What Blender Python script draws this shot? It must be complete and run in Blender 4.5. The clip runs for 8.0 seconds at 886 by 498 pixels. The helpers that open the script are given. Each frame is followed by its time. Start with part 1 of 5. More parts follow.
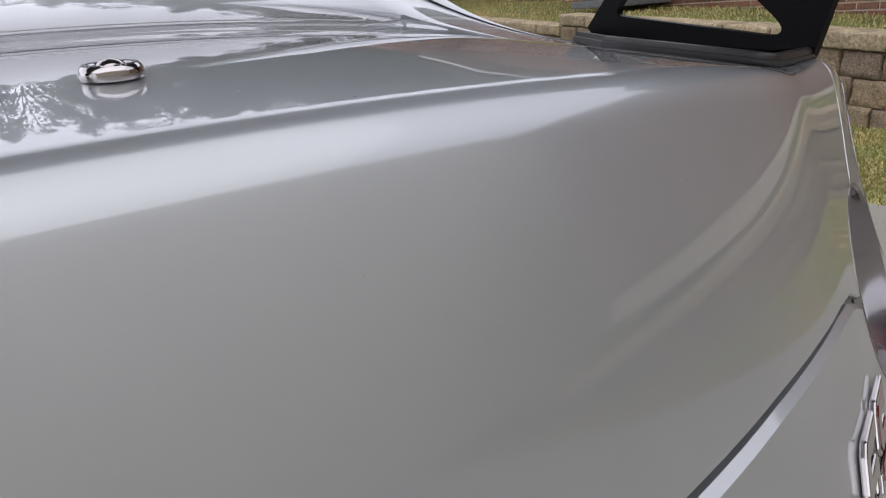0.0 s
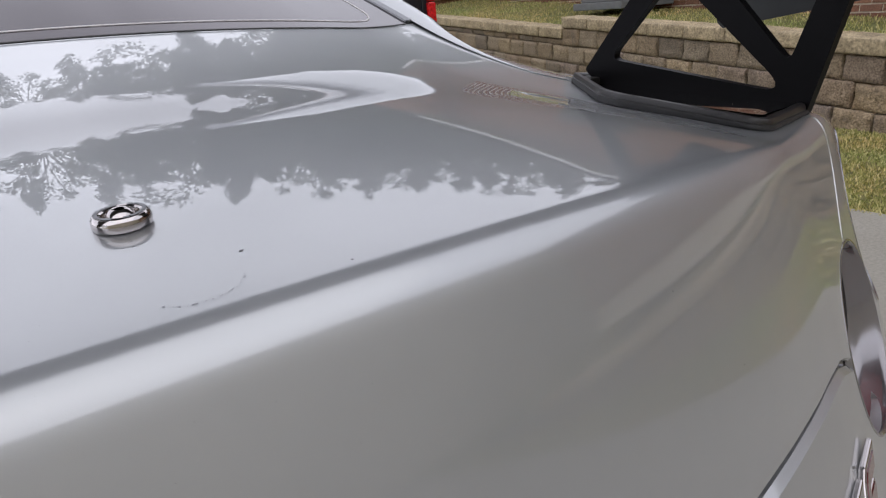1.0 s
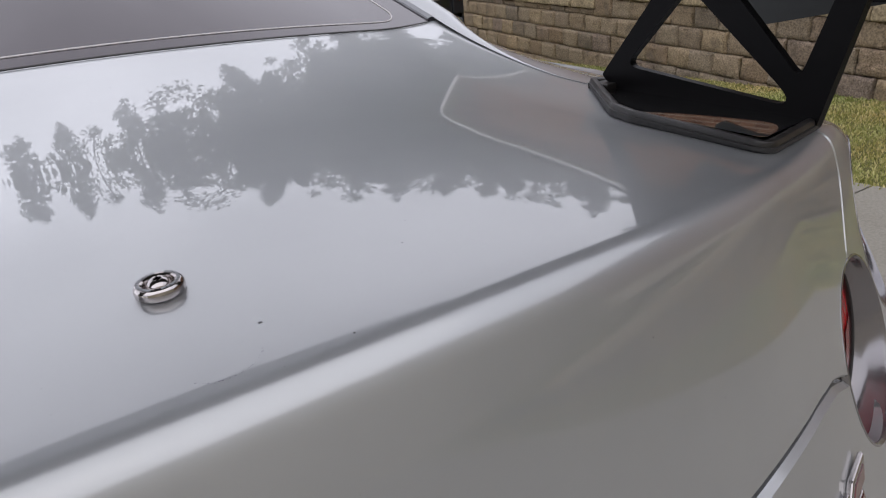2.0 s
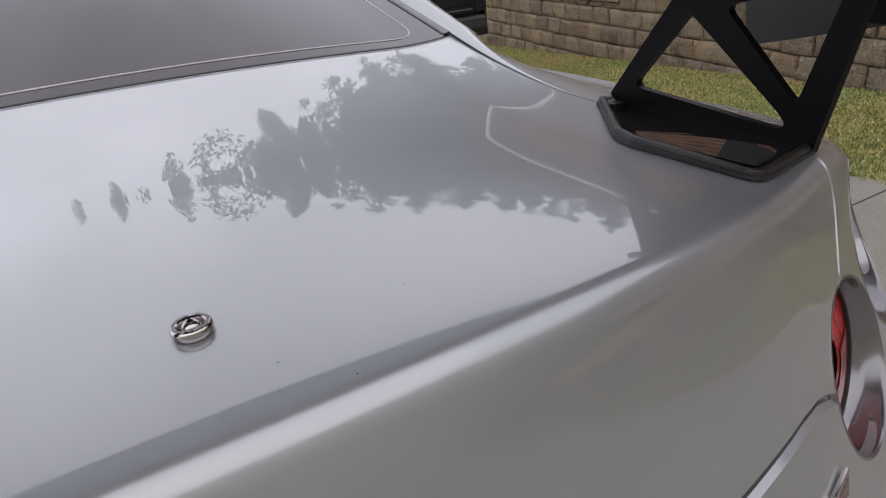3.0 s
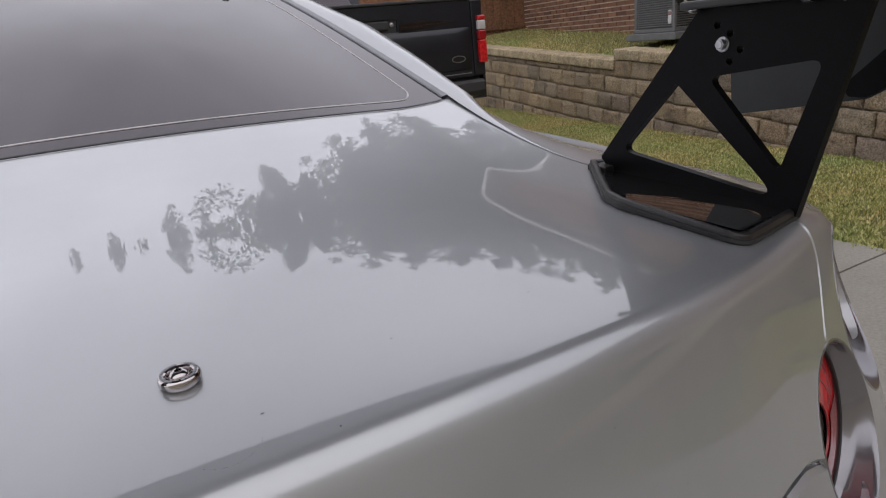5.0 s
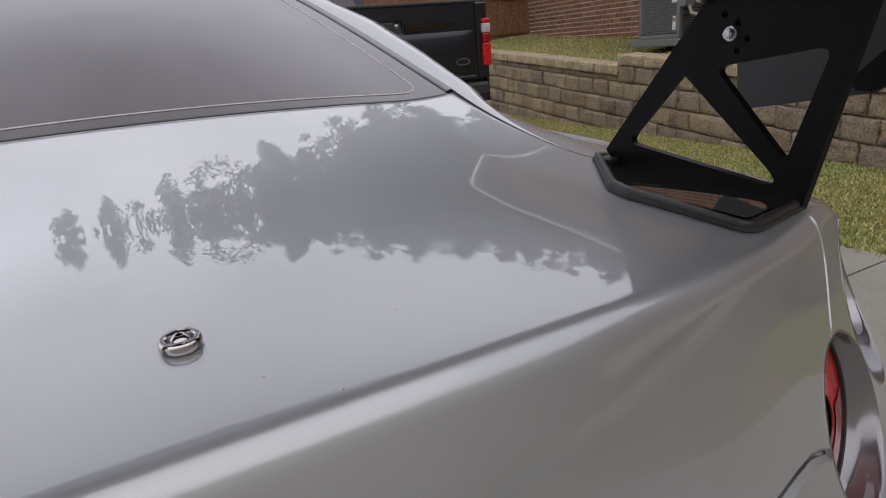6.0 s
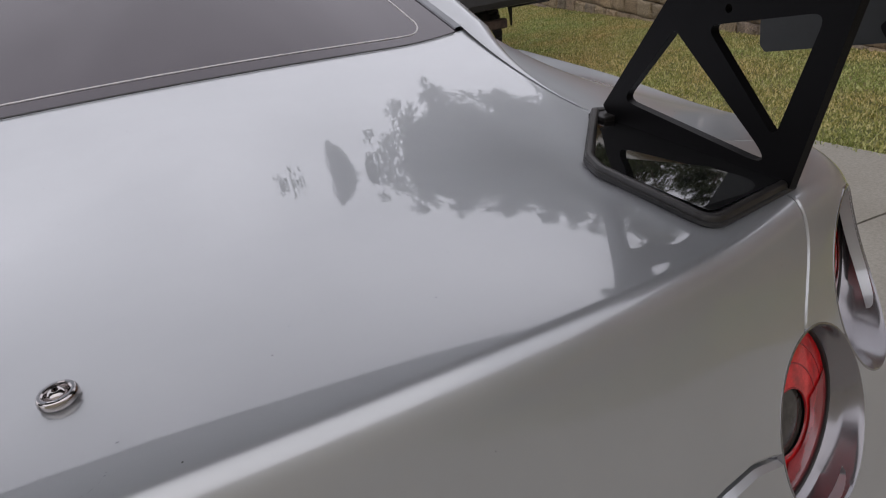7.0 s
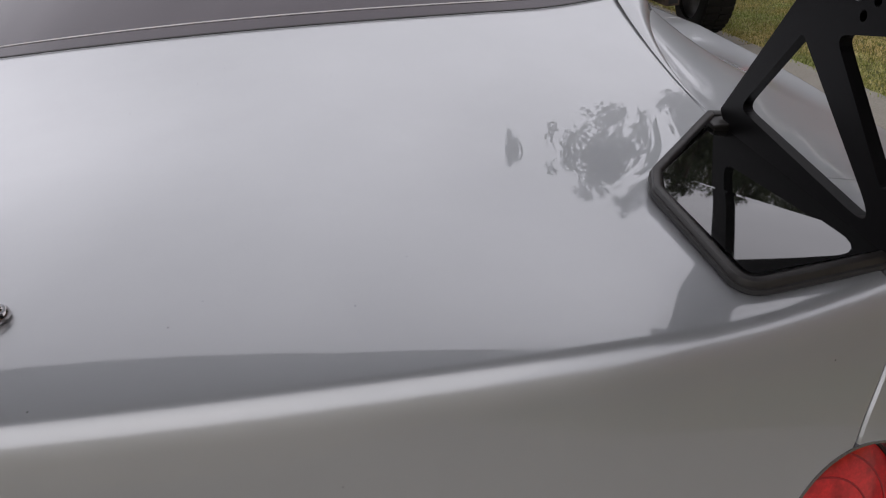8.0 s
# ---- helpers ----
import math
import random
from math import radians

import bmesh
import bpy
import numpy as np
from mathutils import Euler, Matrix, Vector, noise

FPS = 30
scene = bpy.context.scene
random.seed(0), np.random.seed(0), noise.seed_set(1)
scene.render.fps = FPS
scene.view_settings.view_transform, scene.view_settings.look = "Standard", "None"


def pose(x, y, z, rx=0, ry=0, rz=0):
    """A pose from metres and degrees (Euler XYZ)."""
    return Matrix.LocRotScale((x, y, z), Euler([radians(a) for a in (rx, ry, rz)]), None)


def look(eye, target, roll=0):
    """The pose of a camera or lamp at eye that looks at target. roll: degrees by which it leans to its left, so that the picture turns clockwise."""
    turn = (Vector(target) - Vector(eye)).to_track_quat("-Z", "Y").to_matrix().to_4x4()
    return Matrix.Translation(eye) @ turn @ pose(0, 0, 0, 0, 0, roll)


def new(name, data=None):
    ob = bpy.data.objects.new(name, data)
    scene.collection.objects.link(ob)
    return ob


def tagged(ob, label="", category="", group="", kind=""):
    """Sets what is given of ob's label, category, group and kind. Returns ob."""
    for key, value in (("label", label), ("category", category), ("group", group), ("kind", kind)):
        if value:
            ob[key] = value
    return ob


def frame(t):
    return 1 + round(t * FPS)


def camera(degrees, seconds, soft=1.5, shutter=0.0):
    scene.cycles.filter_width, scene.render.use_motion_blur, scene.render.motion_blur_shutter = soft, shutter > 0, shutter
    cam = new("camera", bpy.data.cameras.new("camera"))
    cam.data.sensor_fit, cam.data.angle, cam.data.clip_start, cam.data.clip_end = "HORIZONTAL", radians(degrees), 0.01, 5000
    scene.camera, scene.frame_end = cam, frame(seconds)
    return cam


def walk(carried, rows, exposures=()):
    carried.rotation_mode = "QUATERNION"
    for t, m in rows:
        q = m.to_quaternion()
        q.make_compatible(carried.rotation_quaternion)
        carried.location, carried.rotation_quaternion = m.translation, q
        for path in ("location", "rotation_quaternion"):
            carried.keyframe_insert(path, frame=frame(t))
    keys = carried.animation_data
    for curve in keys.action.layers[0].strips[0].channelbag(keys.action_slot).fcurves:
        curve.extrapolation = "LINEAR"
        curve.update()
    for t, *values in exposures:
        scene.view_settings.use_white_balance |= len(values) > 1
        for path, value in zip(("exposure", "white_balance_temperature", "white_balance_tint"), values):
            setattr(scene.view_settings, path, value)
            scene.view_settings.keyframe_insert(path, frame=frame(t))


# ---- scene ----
# ---------------------------------------------------------------- camera
cam = camera(71.0, 8.0, soft=1.15)
PATH = [
    (0, (-0.0158, -0.0977, 1.0162), (0.9906, 1.4743, 0.2979), -4.78),
    (0.5, (-0.0070, -0.0841, 1.0534), (1.0403, 1.4516, 0.3154), -4.37),
    (1, (-0.0030, -0.0943, 1.0754), (0.9933, 1.4818, 0.3520), -5.08),
    (1.5, (0.0043, -0.1057, 1.1023), (0.9454, 1.4803, 0.3285), -5.47),
    (3, (0.0122, -0.1523, 1.1706), (0.8263, 1.4850, 0.3603), -7.32),
    (3.5, (0.0200, -0.1636, 1.1918), (0.8373, 1.4827, 0.4033), -6.91),
    (4, (0.0186, -0.1636, 1.2125), (0.8639, 1.4927, 0.4761), -6.68),
    (5.5, (0.0095, -0.1642, 1.1548), (0.8805, 1.5242, 0.5299), -5.27),
    (6, (0.0075, -0.1644, 1.1520), (0.8779, 1.5231, 0.5237), -5.01),
    (6.5, (0.0129, -0.1681, 1.2100), (0.8216, 1.4951, 0.4488), -5.69),
    (7, (0.1454, -0.1812, 1.2180), (0.7378, 1.5101, 0.3301), -8.34),
    (7.5, (0.2775, -0.1891, 1.2063), (0.5537, 1.5629, 0.2819), -6.07),
    (8, (0.3304, -0.1642, 1.2209), (0.3218, 1.5850, 0.2513), -5.61),
]
# the camera's own exposure settles as it moves off
EXPOSURES = [(0.0, 0.44, 6320, 11), (1.5, 0.33, 6400, 11), (3.0, 0.16, 6460, 12), (6.5, 0.09, 6520, 12), (7.5, 0.03, 6560, 12), (8.0, 0.0, 6620, 12)]
walk(cam, [(t, look(*p)) for t, *p in PATH], EXPOSURES)
SKY_STRENGTH = 1.5
SUN_STRENGTH = 0.55
KNOB_R, KNOB_X, KNOB_Y = 0.0122, 0.0193, 0.194
WING_LE = 0.365
# the wood, then unseen trees behind: bearing, distance, height as an angle, variety
TREES = []
for i_ in range(27):
    b_ = -5 + 3.1 * i_ + 0.8 * math.sin(i_ * 2.3)
    e_ = float(np.interp(b_, [-4, 0, 10, 26, 33, 38, 45, 52, 60, 70], [21.5, 22.3, 23.2, 23.6, 22.8, 21.6, 21.0, 19.3, 18.0, 18.0])) + 1.3 * math.sin(i_ * 2.9)
    far = 8 if b_ > 40 else 0
    TREES.append((b_, 30 + 4 * math.sin(i_ * 1.7) + far, e_, i_))
    if b_ > 2:
        for d_, h_, k_ in ((1.6, e_ - 4.5, 0), (0.6, e_ - 6.0, 1), (2.3, e_ - 6.5, 2)):
            TREES.append((b_ + d_, 36 + 4 * k_ + 3 * math.sin(i_ * 2.1 + k_) + far * 0.6, h_ + 1.2 * math.sin(i_ * 1.3 + 2 * k_), (2, 5, 2)[k_] if i_ % 2 else (5, 2, 5)[k_]))
        for d_ in (0.3, 1.9):
            TREES.append((b_ + d_, 27 + 2.5 * math.sin(i_ * 3.1 + d_) + far * 1.1, 12 + 3 * math.sin(i_ * 4.7 + d_), 5 if (i_ + int(d_)) % 2 else 2))
for i_ in range(25):
    b_ = 3 + 3.05 * i_ + 0.7 * math.sin(i_ * 1.9)
    e_ = float(np.interp(b_, [0, 26, 33, 40, 50, 58, 64], [19.5, 21.0, 20.0, 18.8, 17.5, 16.0, 16.0]))
    for d_, k_ in ((0.4, 0), (1.9, 1)):
        TREES.append((b_ + d_, 50 + 5 * k_ + 3 * math.sin(i_ * 2.7 + k_), e_ + 1.6 * math.sin(i_ * 3.7 + 2 * k_), 5 if (i_ + k_) % 2 else 2))
# unseen trees added behind, to darken the sky that the tail reflects
for i_ in range(16):
    b_ = 205 + 5.4 * i_ + 1.6 * math.sin(i_ * 2.3)
    TREES.append((b_, 34 + 6 * math.sin(i_ * 1.9), 17 + 4 * math.sin(i_ * 2.7), 2 + 3 * (i_ % 2)))

# ---------------------------------------------------------------- world and light
world = bpy.data.worlds.new("overcast_sky")
scene.world = world
world.use_nodes = True
wt = world.node_tree
wt.nodes.clear()
w_out = wt.nodes.new("ShaderNodeOutputWorld")
w_bg = wt.nodes.new("ShaderNodeBackground")
w_sky = wt.nodes.new("ShaderNodeTexSky")
w_sky.sky_type = "NISHITA"
w_sky.sun_disc = False
w_sky.sun_elevation = radians(52)
w_sky.sun_rotation = radians(200)
w_sky.altitude = 50
w_scale = wt.nodes.new("ShaderNodeMix")
w_scale.data_type = "RGBA"
w_scale.blend_type = "MULTIPLY"
w_scale.inputs["Factor"].default_value = 1.0
w_scale.inputs["B"].default_value = (0.10, 0.10, 0.10, 1)
w_coord = wt.nodes.new("ShaderNodeTexCoord")
w_map = wt.nodes.new("ShaderNodeMapping")
w_map.inputs["Scale"].default_value = (1.0, 1.0, 2.2)
w_map.inputs["Rotation"].default_value = (0.0, 0.0, radians(152))
w_noise = wt.nodes.new("ShaderNodeTexNoise")
w_noise.inputs["Scale"].default_value = 2.1
w_noise.inputs["Detail"].default_value = 6
w_noise.inputs["Roughness"].default_value = 0.55
w_noise.inputs["Distortion"].default_value = 0.4
w_ramp = wt.nodes.new("ShaderNodeValToRGB")
w_ramp.color_ramp.elements[0].position = 0.36
w_ramp.color_ramp.elements[0].color = (0.655, 0.65, 0.695, 1)
w_ramp.color_ramp.elements[1].position = 0.64
w_ramp.color_ramp.elements[1].color = (0.80, 0.793, 0.85, 1)
w_mix = wt.nodes.new("ShaderNodeMix")
w_mix.data_type = "RGBA"
w_mix.inputs["Factor"].default_value = 0.88
wt.links.new(w_sky.outputs["Color"], w_scale.inputs["A"])
wt.links.new(w_coord.outputs["Generated"], w_map.inputs["Vector"])
wt.links.new(w_map.outputs["Vector"], w_noise.inputs["Vector"])
wt.links.new(w_noise.outputs["Fac"], w_ramp.inputs["Fac"])
wt.links.new(w_scale.outputs["Result"], w_mix.inputs["A"])
wt.links.new(w_ramp.outputs["Color"], w_mix.inputs["B"])
# the cloud is a little brighter towards the horizon
w_sep = wt.nodes.new("ShaderNodeSeparateXYZ")
w_up = wt.nodes.new("ShaderNodeMapRange")
w_up.inputs["To Min"].default_value = 1.08
w_up.inputs["To Max"].default_value = 0.81
w_tone = wt.nodes.new("ShaderNodeMix")
w_tone.data_type = "RGBA"
w_tone.blend_type = "MULTIPLY"
w_tone.inputs["Factor"].default_value = 1.0
wt.links.new(w_coord.outputs["Generated"], w_sep.inputs["Vector"])
wt.links.new(w_sep.outputs["Z"], w_up.inputs["Value"])
wt.links.new(w_mix.outputs["Result"], w_tone.inputs["A"])
wt.links.new(w_up.outputs["Result"], w_tone.inputs["B"])
wt.links.new(w_tone.outputs["Result"], w_bg.inputs["Color"])
w_bg.inputs["Strength"].default_value = SKY_STRENGTH
wt.links.new(w_bg.outputs["Background"], w_out.inputs["Surface"])

sun = new("sun", bpy.data.lights.new("sun", "SUN"))
sun.data.energy = SUN_STRENGTH
sun.data.angle = radians(100)
sun.data.color = (1.0, 0.96, 0.9)
sun.matrix_world = look((-4, -8, 14), (0, 0, 0))


# ---------------------------------------------------------------- materials
def node_mat(name):
    m = bpy.data.materials.new(name)
    m.use_nodes = True
    nt = m.node_tree
    return m, nt, nt.nodes["Principled BSDF"]


def noise_node(nt, scale, detail=4, rough=0.55, vec=None):
    n = nt.nodes.new("ShaderNodeTexNoise")
    n.inputs["Scale"].default_value = scale
    n.inputs["Detail"].default_value = detail
    n.inputs["Roughness"].default_value = rough
    if vec is None:
        c = nt.nodes.new("ShaderNodeTexCoord")
        vec = c.outputs["Object"]
    nt.links.new(vec, n.inputs["Vector"])
    return n


def ramp_node(nt, fac, stops):
    r = nt.nodes.new("ShaderNodeValToRGB")
    els = r.color_ramp.elements
    while len(els) < len(stops):
        els.new(0.5)
    for e, (p, c) in zip(els, stops):
        e.position = p
        e.color = (*c, 1)
    nt.links.new(fac, r.inputs["Fac"])
    return r


def mix_node(nt, fac, a, b, mode="MIX"):
    m = nt.nodes.new("ShaderNodeMix")
    m.data_type = "RGBA"
    m.blend_type = mode
    for sock, v in (("Factor", fac), ("A", a), ("B", b)):
        if isinstance(v, (int, float)):
            m.inputs[sock].default_value = v
        elif isinstance(v, tuple):
            m.inputs[sock].default_value = (*v, 1)
        else:
            nt.links.new(v, m.inputs[sock])
    return m.outputs["Result"]


def bump_node(nt, bsdf, height, strength, distance):
    b = nt.nodes.new("ShaderNodeBump")
    b.inputs["Strength"].default_value = strength
    b.inputs["Distance"].default_value = distance
    nt.links.new(height, b.inputs["Height"])
    nt.links.new(b.outputs["Normal"], bsdf.inputs["Normal"])


def simple_mat(name, color, rough=0.5, metal=0.0, vary=0.15, scale=12.0, coat=0.0, bump=0.0, bump_scale=60.0, ior=1.5):
    """A plain surface with tone variation at two scales and a fine relief."""
    m, nt, b = node_mat(name)
    big = noise_node(nt, scale)
    fine = noise_node(nt, scale * 9, 3)
    lo = tuple(max(0, c * (1 - vary)) for c in color)
    hi = tuple(min(1, c * (1 + vary)) for c in color)
    r1 = ramp_node(nt, big.outputs["Fac"], [(0.3, lo), (0.7, hi)])
    r2 = ramp_node(nt, fine.outputs["Fac"], [(0.25, (1 - vary * 0.6,) * 3), (0.75, (1, 1, 1))])
    nt.links.new(mix_node(nt, 1.0, r1.outputs["Color"], r2.outputs["Color"], "MULTIPLY"), b.inputs["Base Color"])
    b.inputs["Roughness"].default_value = rough
    b.inputs["Metallic"].default_value = metal
    b.inputs["IOR"].default_value = ior
    b.inputs["Coat Weight"].default_value = coat
    b.inputs["Coat Roughness"].default_value = 0.03
    if bump:
        bump_node(nt, b, noise_node(nt, bump_scale, 5).outputs["Fac"], 0.6, bump)
    return m


def piece_mat(name, cols, rough, scale, bump, bump_scale, random_mix=0.5, stain=(0.1, 0.09, 0.08), stain_at=0.62):
    """Masonry or timber: each piece takes its own tone, with blotches and pitting on top."""
    m, nt, b = node_mat(name)
    info = nt.nodes.new("ShaderNodeObjectInfo")
    geo = nt.nodes.new("ShaderNodeNewGeometry")
    add = nt.nodes.new("ShaderNodeMath")
    add.operation = "ADD"
    nt.links.new(info.outputs["Random"], add.inputs[0])
    nt.links.new(geo.outputs["Random Per Island"], add.inputs[1])
    fr = nt.nodes.new("ShaderNodeMath")
    fr.operation = "FRACT"
    nt.links.new(add.outputs[0], fr.inputs[0])
    n = len(cols)
    tone = ramp_node(nt, fr.outputs[0], [(i / max(1, n - 1), c) for i, c in enumerate(cols)])
    pos = geo.outputs["Position"]
    blot = noise_node(nt, scale, 5, 0.6, pos)
    fine = noise_node(nt, scale * 8, 4, 0.6, pos)
    mean = tuple(sum(c[i] for c in cols) / n for i in range(3))
    var = ramp_node(nt, blot.outputs["Fac"], [(0.3, tuple(c * 0.5 for c in mean)), (0.7, tuple(min(1, c * 1.5) for c in mean))])
    base = mix_node(nt, 1 - random_mix, tone.outputs["Color"], var.outputs["Color"])
    f2 = ramp_node(nt, fine.outputs["Fac"], [(0.32, (0.5,) * 3), (0.66, (1.12,) * 3)])
    base = mix_node(nt, 1.0, base, f2.outputs["Color"], "MULTIPLY")
    st = ramp_node(nt, noise_node(nt, scale * 0.6, 6, 0.65, pos).outputs["Fac"], [(stain_at, (0, 0, 0)), (stain_at + 0.14, (0.55,) * 3)])
    base = mix_node(nt, st.outputs["Color"], base, stain)
    nt.links.new(base, b.inputs["Base Color"])
    b.inputs["Roughness"].default_value = rough
    bump_node(nt, b, noise_node(nt, bump_scale, 6, 0.65, pos).outputs["Fac"], 0.8, bump)
    return m


def paint_mat():
    """Silver metallic paint under clear coat, with dust specks and faint grime."""
    m, nt, b = node_mat("silver_paint")
    c = nt.nodes.new("ShaderNodeTexCoord").outputs["Object"]
    grime = ramp_node(nt, noise_node(nt, 3.0, 5, 0.6, c).outputs["Fac"], [(0.35, (0.458, 0.473, 0.487)), (0.7, (0.500, 0.515, 0.529))])
    vor = nt.nodes.new("ShaderNodeTexVoronoi")
    vor.inputs["Scale"].default_value = 34
    nt.links.new(c, vor.inputs["Vector"])
    speck = ramp_node(nt, vor.outputs["Distance"], [(0.012, (1, 1, 1)), (0.03, (0, 0, 0))])
    rare = nt.nodes.new("ShaderNodeMath")
    rare.operation = "GREATER_THAN"
    rare.inputs[1].default_value = 0.62
    sep = nt.nodes.new("ShaderNodeSeparateColor")
    nt.links.new(vor.outputs["Color"], sep.inputs[0])
    nt.links.new(sep.outputs[0], rare.inputs[0])
    mul = nt.nodes.new("ShaderNodeMath")
    mul.operation = "MULTIPLY"
    nt.links.new(speck.outputs["Color"], mul.inputs[0])
    nt.links.new(rare.outputs[0], mul.inputs[1])
    base = mix_node(nt, mul.outputs[0], grime.outputs["Color"], (0.072, 0.066, 0.06))
    nt.links.new(base, b.inputs["Base Color"])
    # two sizes of flake: coarse ones scatter widely, fine ones lie flatter and shine more
    b.inputs["Roughness"].default_value = 0.68
    fine = nt.nodes.new("ShaderNodeBsdfPrincipled")
    nt.links.new(base, fine.inputs["Base Color"])
    flake = noise_node(nt, 900, 2, 0.5, c)
    rr = nt.nodes.new("ShaderNodeMapRange")
    rr.inputs["To Min"].default_value = 0.24
    rr.inputs["To Max"].default_value = 0.40
    nt.links.new(flake.outputs["Fac"], rr.inputs["Value"])
    nt.links.new(rr.outputs["Result"], fine.inputs["Roughness"])
    grit = noise_node(nt, 2600, 1, 0.5, c).outputs["Fac"]
    for sh in (b, fine):
        sh.inputs["Metallic"].default_value = 0.85
        bump_node(nt, sh, grit, 0.15, 0.0001)
        sh.inputs["Coat Weight"].default_value = 1.0
        sh.inputs["Coat Roughness"].default_value = 0.006
        sh.inputs["Coat IOR"].default_value = 1.86
    both = nt.nodes.new("ShaderNodeMixShader")
    both.inputs[0].default_value = 0.48
    nt.links.new(b.outputs[0], both.inputs[1])
    nt.links.new(fine.outputs[0], both.inputs[2])
    nt.links.new(both.outputs[0], nt.nodes["Material Output"].inputs["Surface"])
    return m


def glass_mat(name, color, rough=0.02, ior=1.5):
    m, nt, b = node_mat(name)
    haze = ramp_node(nt, noise_node(nt, 5, 5).outputs["Fac"], [(0.3, color), (0.75, tuple(c * 1.35 + 0.002 for c in color))])
    nt.links.new(haze.outputs["Color"], b.inputs["Base Color"])
    b.inputs["Roughness"].default_value = rough
    b.inputs["IOR"].default_value = ior
    return m


def grass_mat(name, cols):
    m, nt, b = node_mat(name)
    geo = nt.nodes.new("ShaderNodeNewGeometry")
    tone = ramp_node(nt, geo.outputs["Random Per Island"], [(i / (len(cols) - 1), c) for i, c in enumerate(cols)])
    patch = ramp_node(nt, noise_node(nt, 0.9, 4, 0.6, geo.outputs["Position"]).outputs["Fac"], [(0.35, (0.82, 1.0, 0.70)), (0.68, (1.25, 1.02, 0.85))])
    nt.links.new(mix_node(nt, 1.0, tone.outputs["Color"], patch.outputs["Color"], "MULTIPLY"), b.inputs["Base Color"])
    b.inputs["Roughness"].default_value = 0.75
    return m


def turf_mat():
    m, nt, b = node_mat("turf")
    geo = nt.nodes.new("ShaderNodeNewGeometry")
    p = geo.outputs["Position"]
    a = ramp_node(nt, noise_node(nt, 14, 6, 0.7, p).outputs["Fac"], [(0.3, (0.107, 0.104, 0.0394)), (0.5, (0.194, 0.179, 0.0751)), (0.72, (0.3, 0.257, 0.137))])
    q = ramp_node(nt, noise_node(nt, 0.8, 4, 0.6, p).outputs["Fac"], [(0.35, (0.8, 0.95, 0.7)), (0.7, (1.2, 1.05, 0.9))])
    nt.links.new(mix_node(nt, 1.0, a.outputs["Color"], q.outputs["Color"], "MULTIPLY"), b.inputs["Base Color"])
    b.inputs["Roughness"].default_value = 0.95
    bump_node(nt, b, noise_node(nt, 60, 5, 0.7, p).outputs["Fac"], 0.8, 0.03)
    return m


def concrete_mat():
    m, nt, b = node_mat("driveway_concrete")
    geo = nt.nodes.new("ShaderNodeNewGeometry")
    p = geo.outputs["Position"]
    a = ramp_node(nt, noise_node(nt, 1.1, 6, 0.6, p).outputs["Fac"], [(0.3, (0.257, 0.239, 0.2)), (0.7, (0.337, 0.319, 0.276))])
    f = ramp_node(nt, noise_node(nt, 70, 4, 0.7, p).outputs["Fac"], [(0.3, (0.74,) * 3), (0.62, (1.0,) * 3)])
    base = mix_node(nt, 1.0, a.outputs["Color"], f.outputs["Color"], "MULTIPLY")
    vor = nt.nodes.new("ShaderNodeTexVoronoi")
    vor.feature = "DISTANCE_TO_EDGE"
    vor.inputs["Scale"].default_value = 0.55
    dist = nt.nodes.new("ShaderNodeVectorMath")
    dist.operation = "ADD"
    nt.links.new(p, dist.inputs[0])
    nt.links.new(noise_node(nt, 2.5, 5, 0.6, p).outputs["Color"], dist.inputs[1])
    nt.links.new(dist.outputs[0], vor.inputs["Vector"])
    cr = ramp_node(nt, vor.outputs["Distance"], [(0.0015, (0.75,) * 3), (0.004, (0, 0, 0))])
    where = ramp_node(nt, noise_node(nt, 0.8, 3, 0.5, p).outputs["Fac"], [(0.5, (0, 0, 0)), (0.58, (1, 1, 1))])
    base = mix_node(nt, mix_node(nt, 1.0, cr.outputs["Color"], where.outputs["Color"], "MULTIPLY"), base, (0.13, 0.12, 0.10))
    nt.links.new(base, b.inputs["Base Color"])
    b.inputs["Roughness"].default_value = 0.9
    bump_node(nt, b, noise_node(nt, 140, 4, 0.7, p).outputs["Fac"], 0.5, 0.004)
    return m


PAINT = paint_mat()
UNDER = simple_mat("seam_dark", (0.012, 0.012, 0.013), 0.7)
GLASS = glass_mat("tinted_glass", (0.016, 0.011, 0.014), 0.015, 1.74)
GLASS.node_tree.nodes["Principled BSDF"].inputs["Specular Tint"].default_value = (1.0, 0.93, 0.985, 1)
FRIT = simple_mat("frit_line", (0.52, 0.50, 0.50), 0.5)
RUBBER = simple_mat("black_rubber", (0.022, 0.021, 0.021), 0.55, bump=0.0006, bump_scale=300)
TRIM = simple_mat("grey_trim", (0.234, 0.242, 0.257), 0.35, 0.4)
ANOD = simple_mat("black_anodised", (0.004, 0.0036, 0.0042), 0.42, 0.0, ior=1.42, bump=0.0002, bump_scale=900)
ANOD.node_tree.nodes["Principled BSDF"].inputs["Specular IOR Level"].default_value = 0.14
GLOSSBLACK = simple_mat("gloss_black_plate", (0.006, 0.006, 0.006), 0.04, coat=1.0, ior=1.6)
CARBON = simple_mat("satin_black_wing", (0.014, 0.014, 0.015), 0.28, coat=0.6)
TRIMBLACK = simple_mat("worn_black_trim", (0.022, 0.020, 0.019), 0.38, vary=0.25, scale=40)
ENDGREY = simple_mat("matt_dark_grey_plate", (0.014, 0.0155, 0.0145), 0.55, vary=0.2, bump=0.0004, bump_scale=400)
CHROME = simple_mat("polished_steel", (0.532, 0.499, 0.491), 0.10, 1.0, vary=0.05)
BRUSHED = simple_mat("zinc_bolt", (0.443, 0.443, 0.451), 0.28, 1.0)
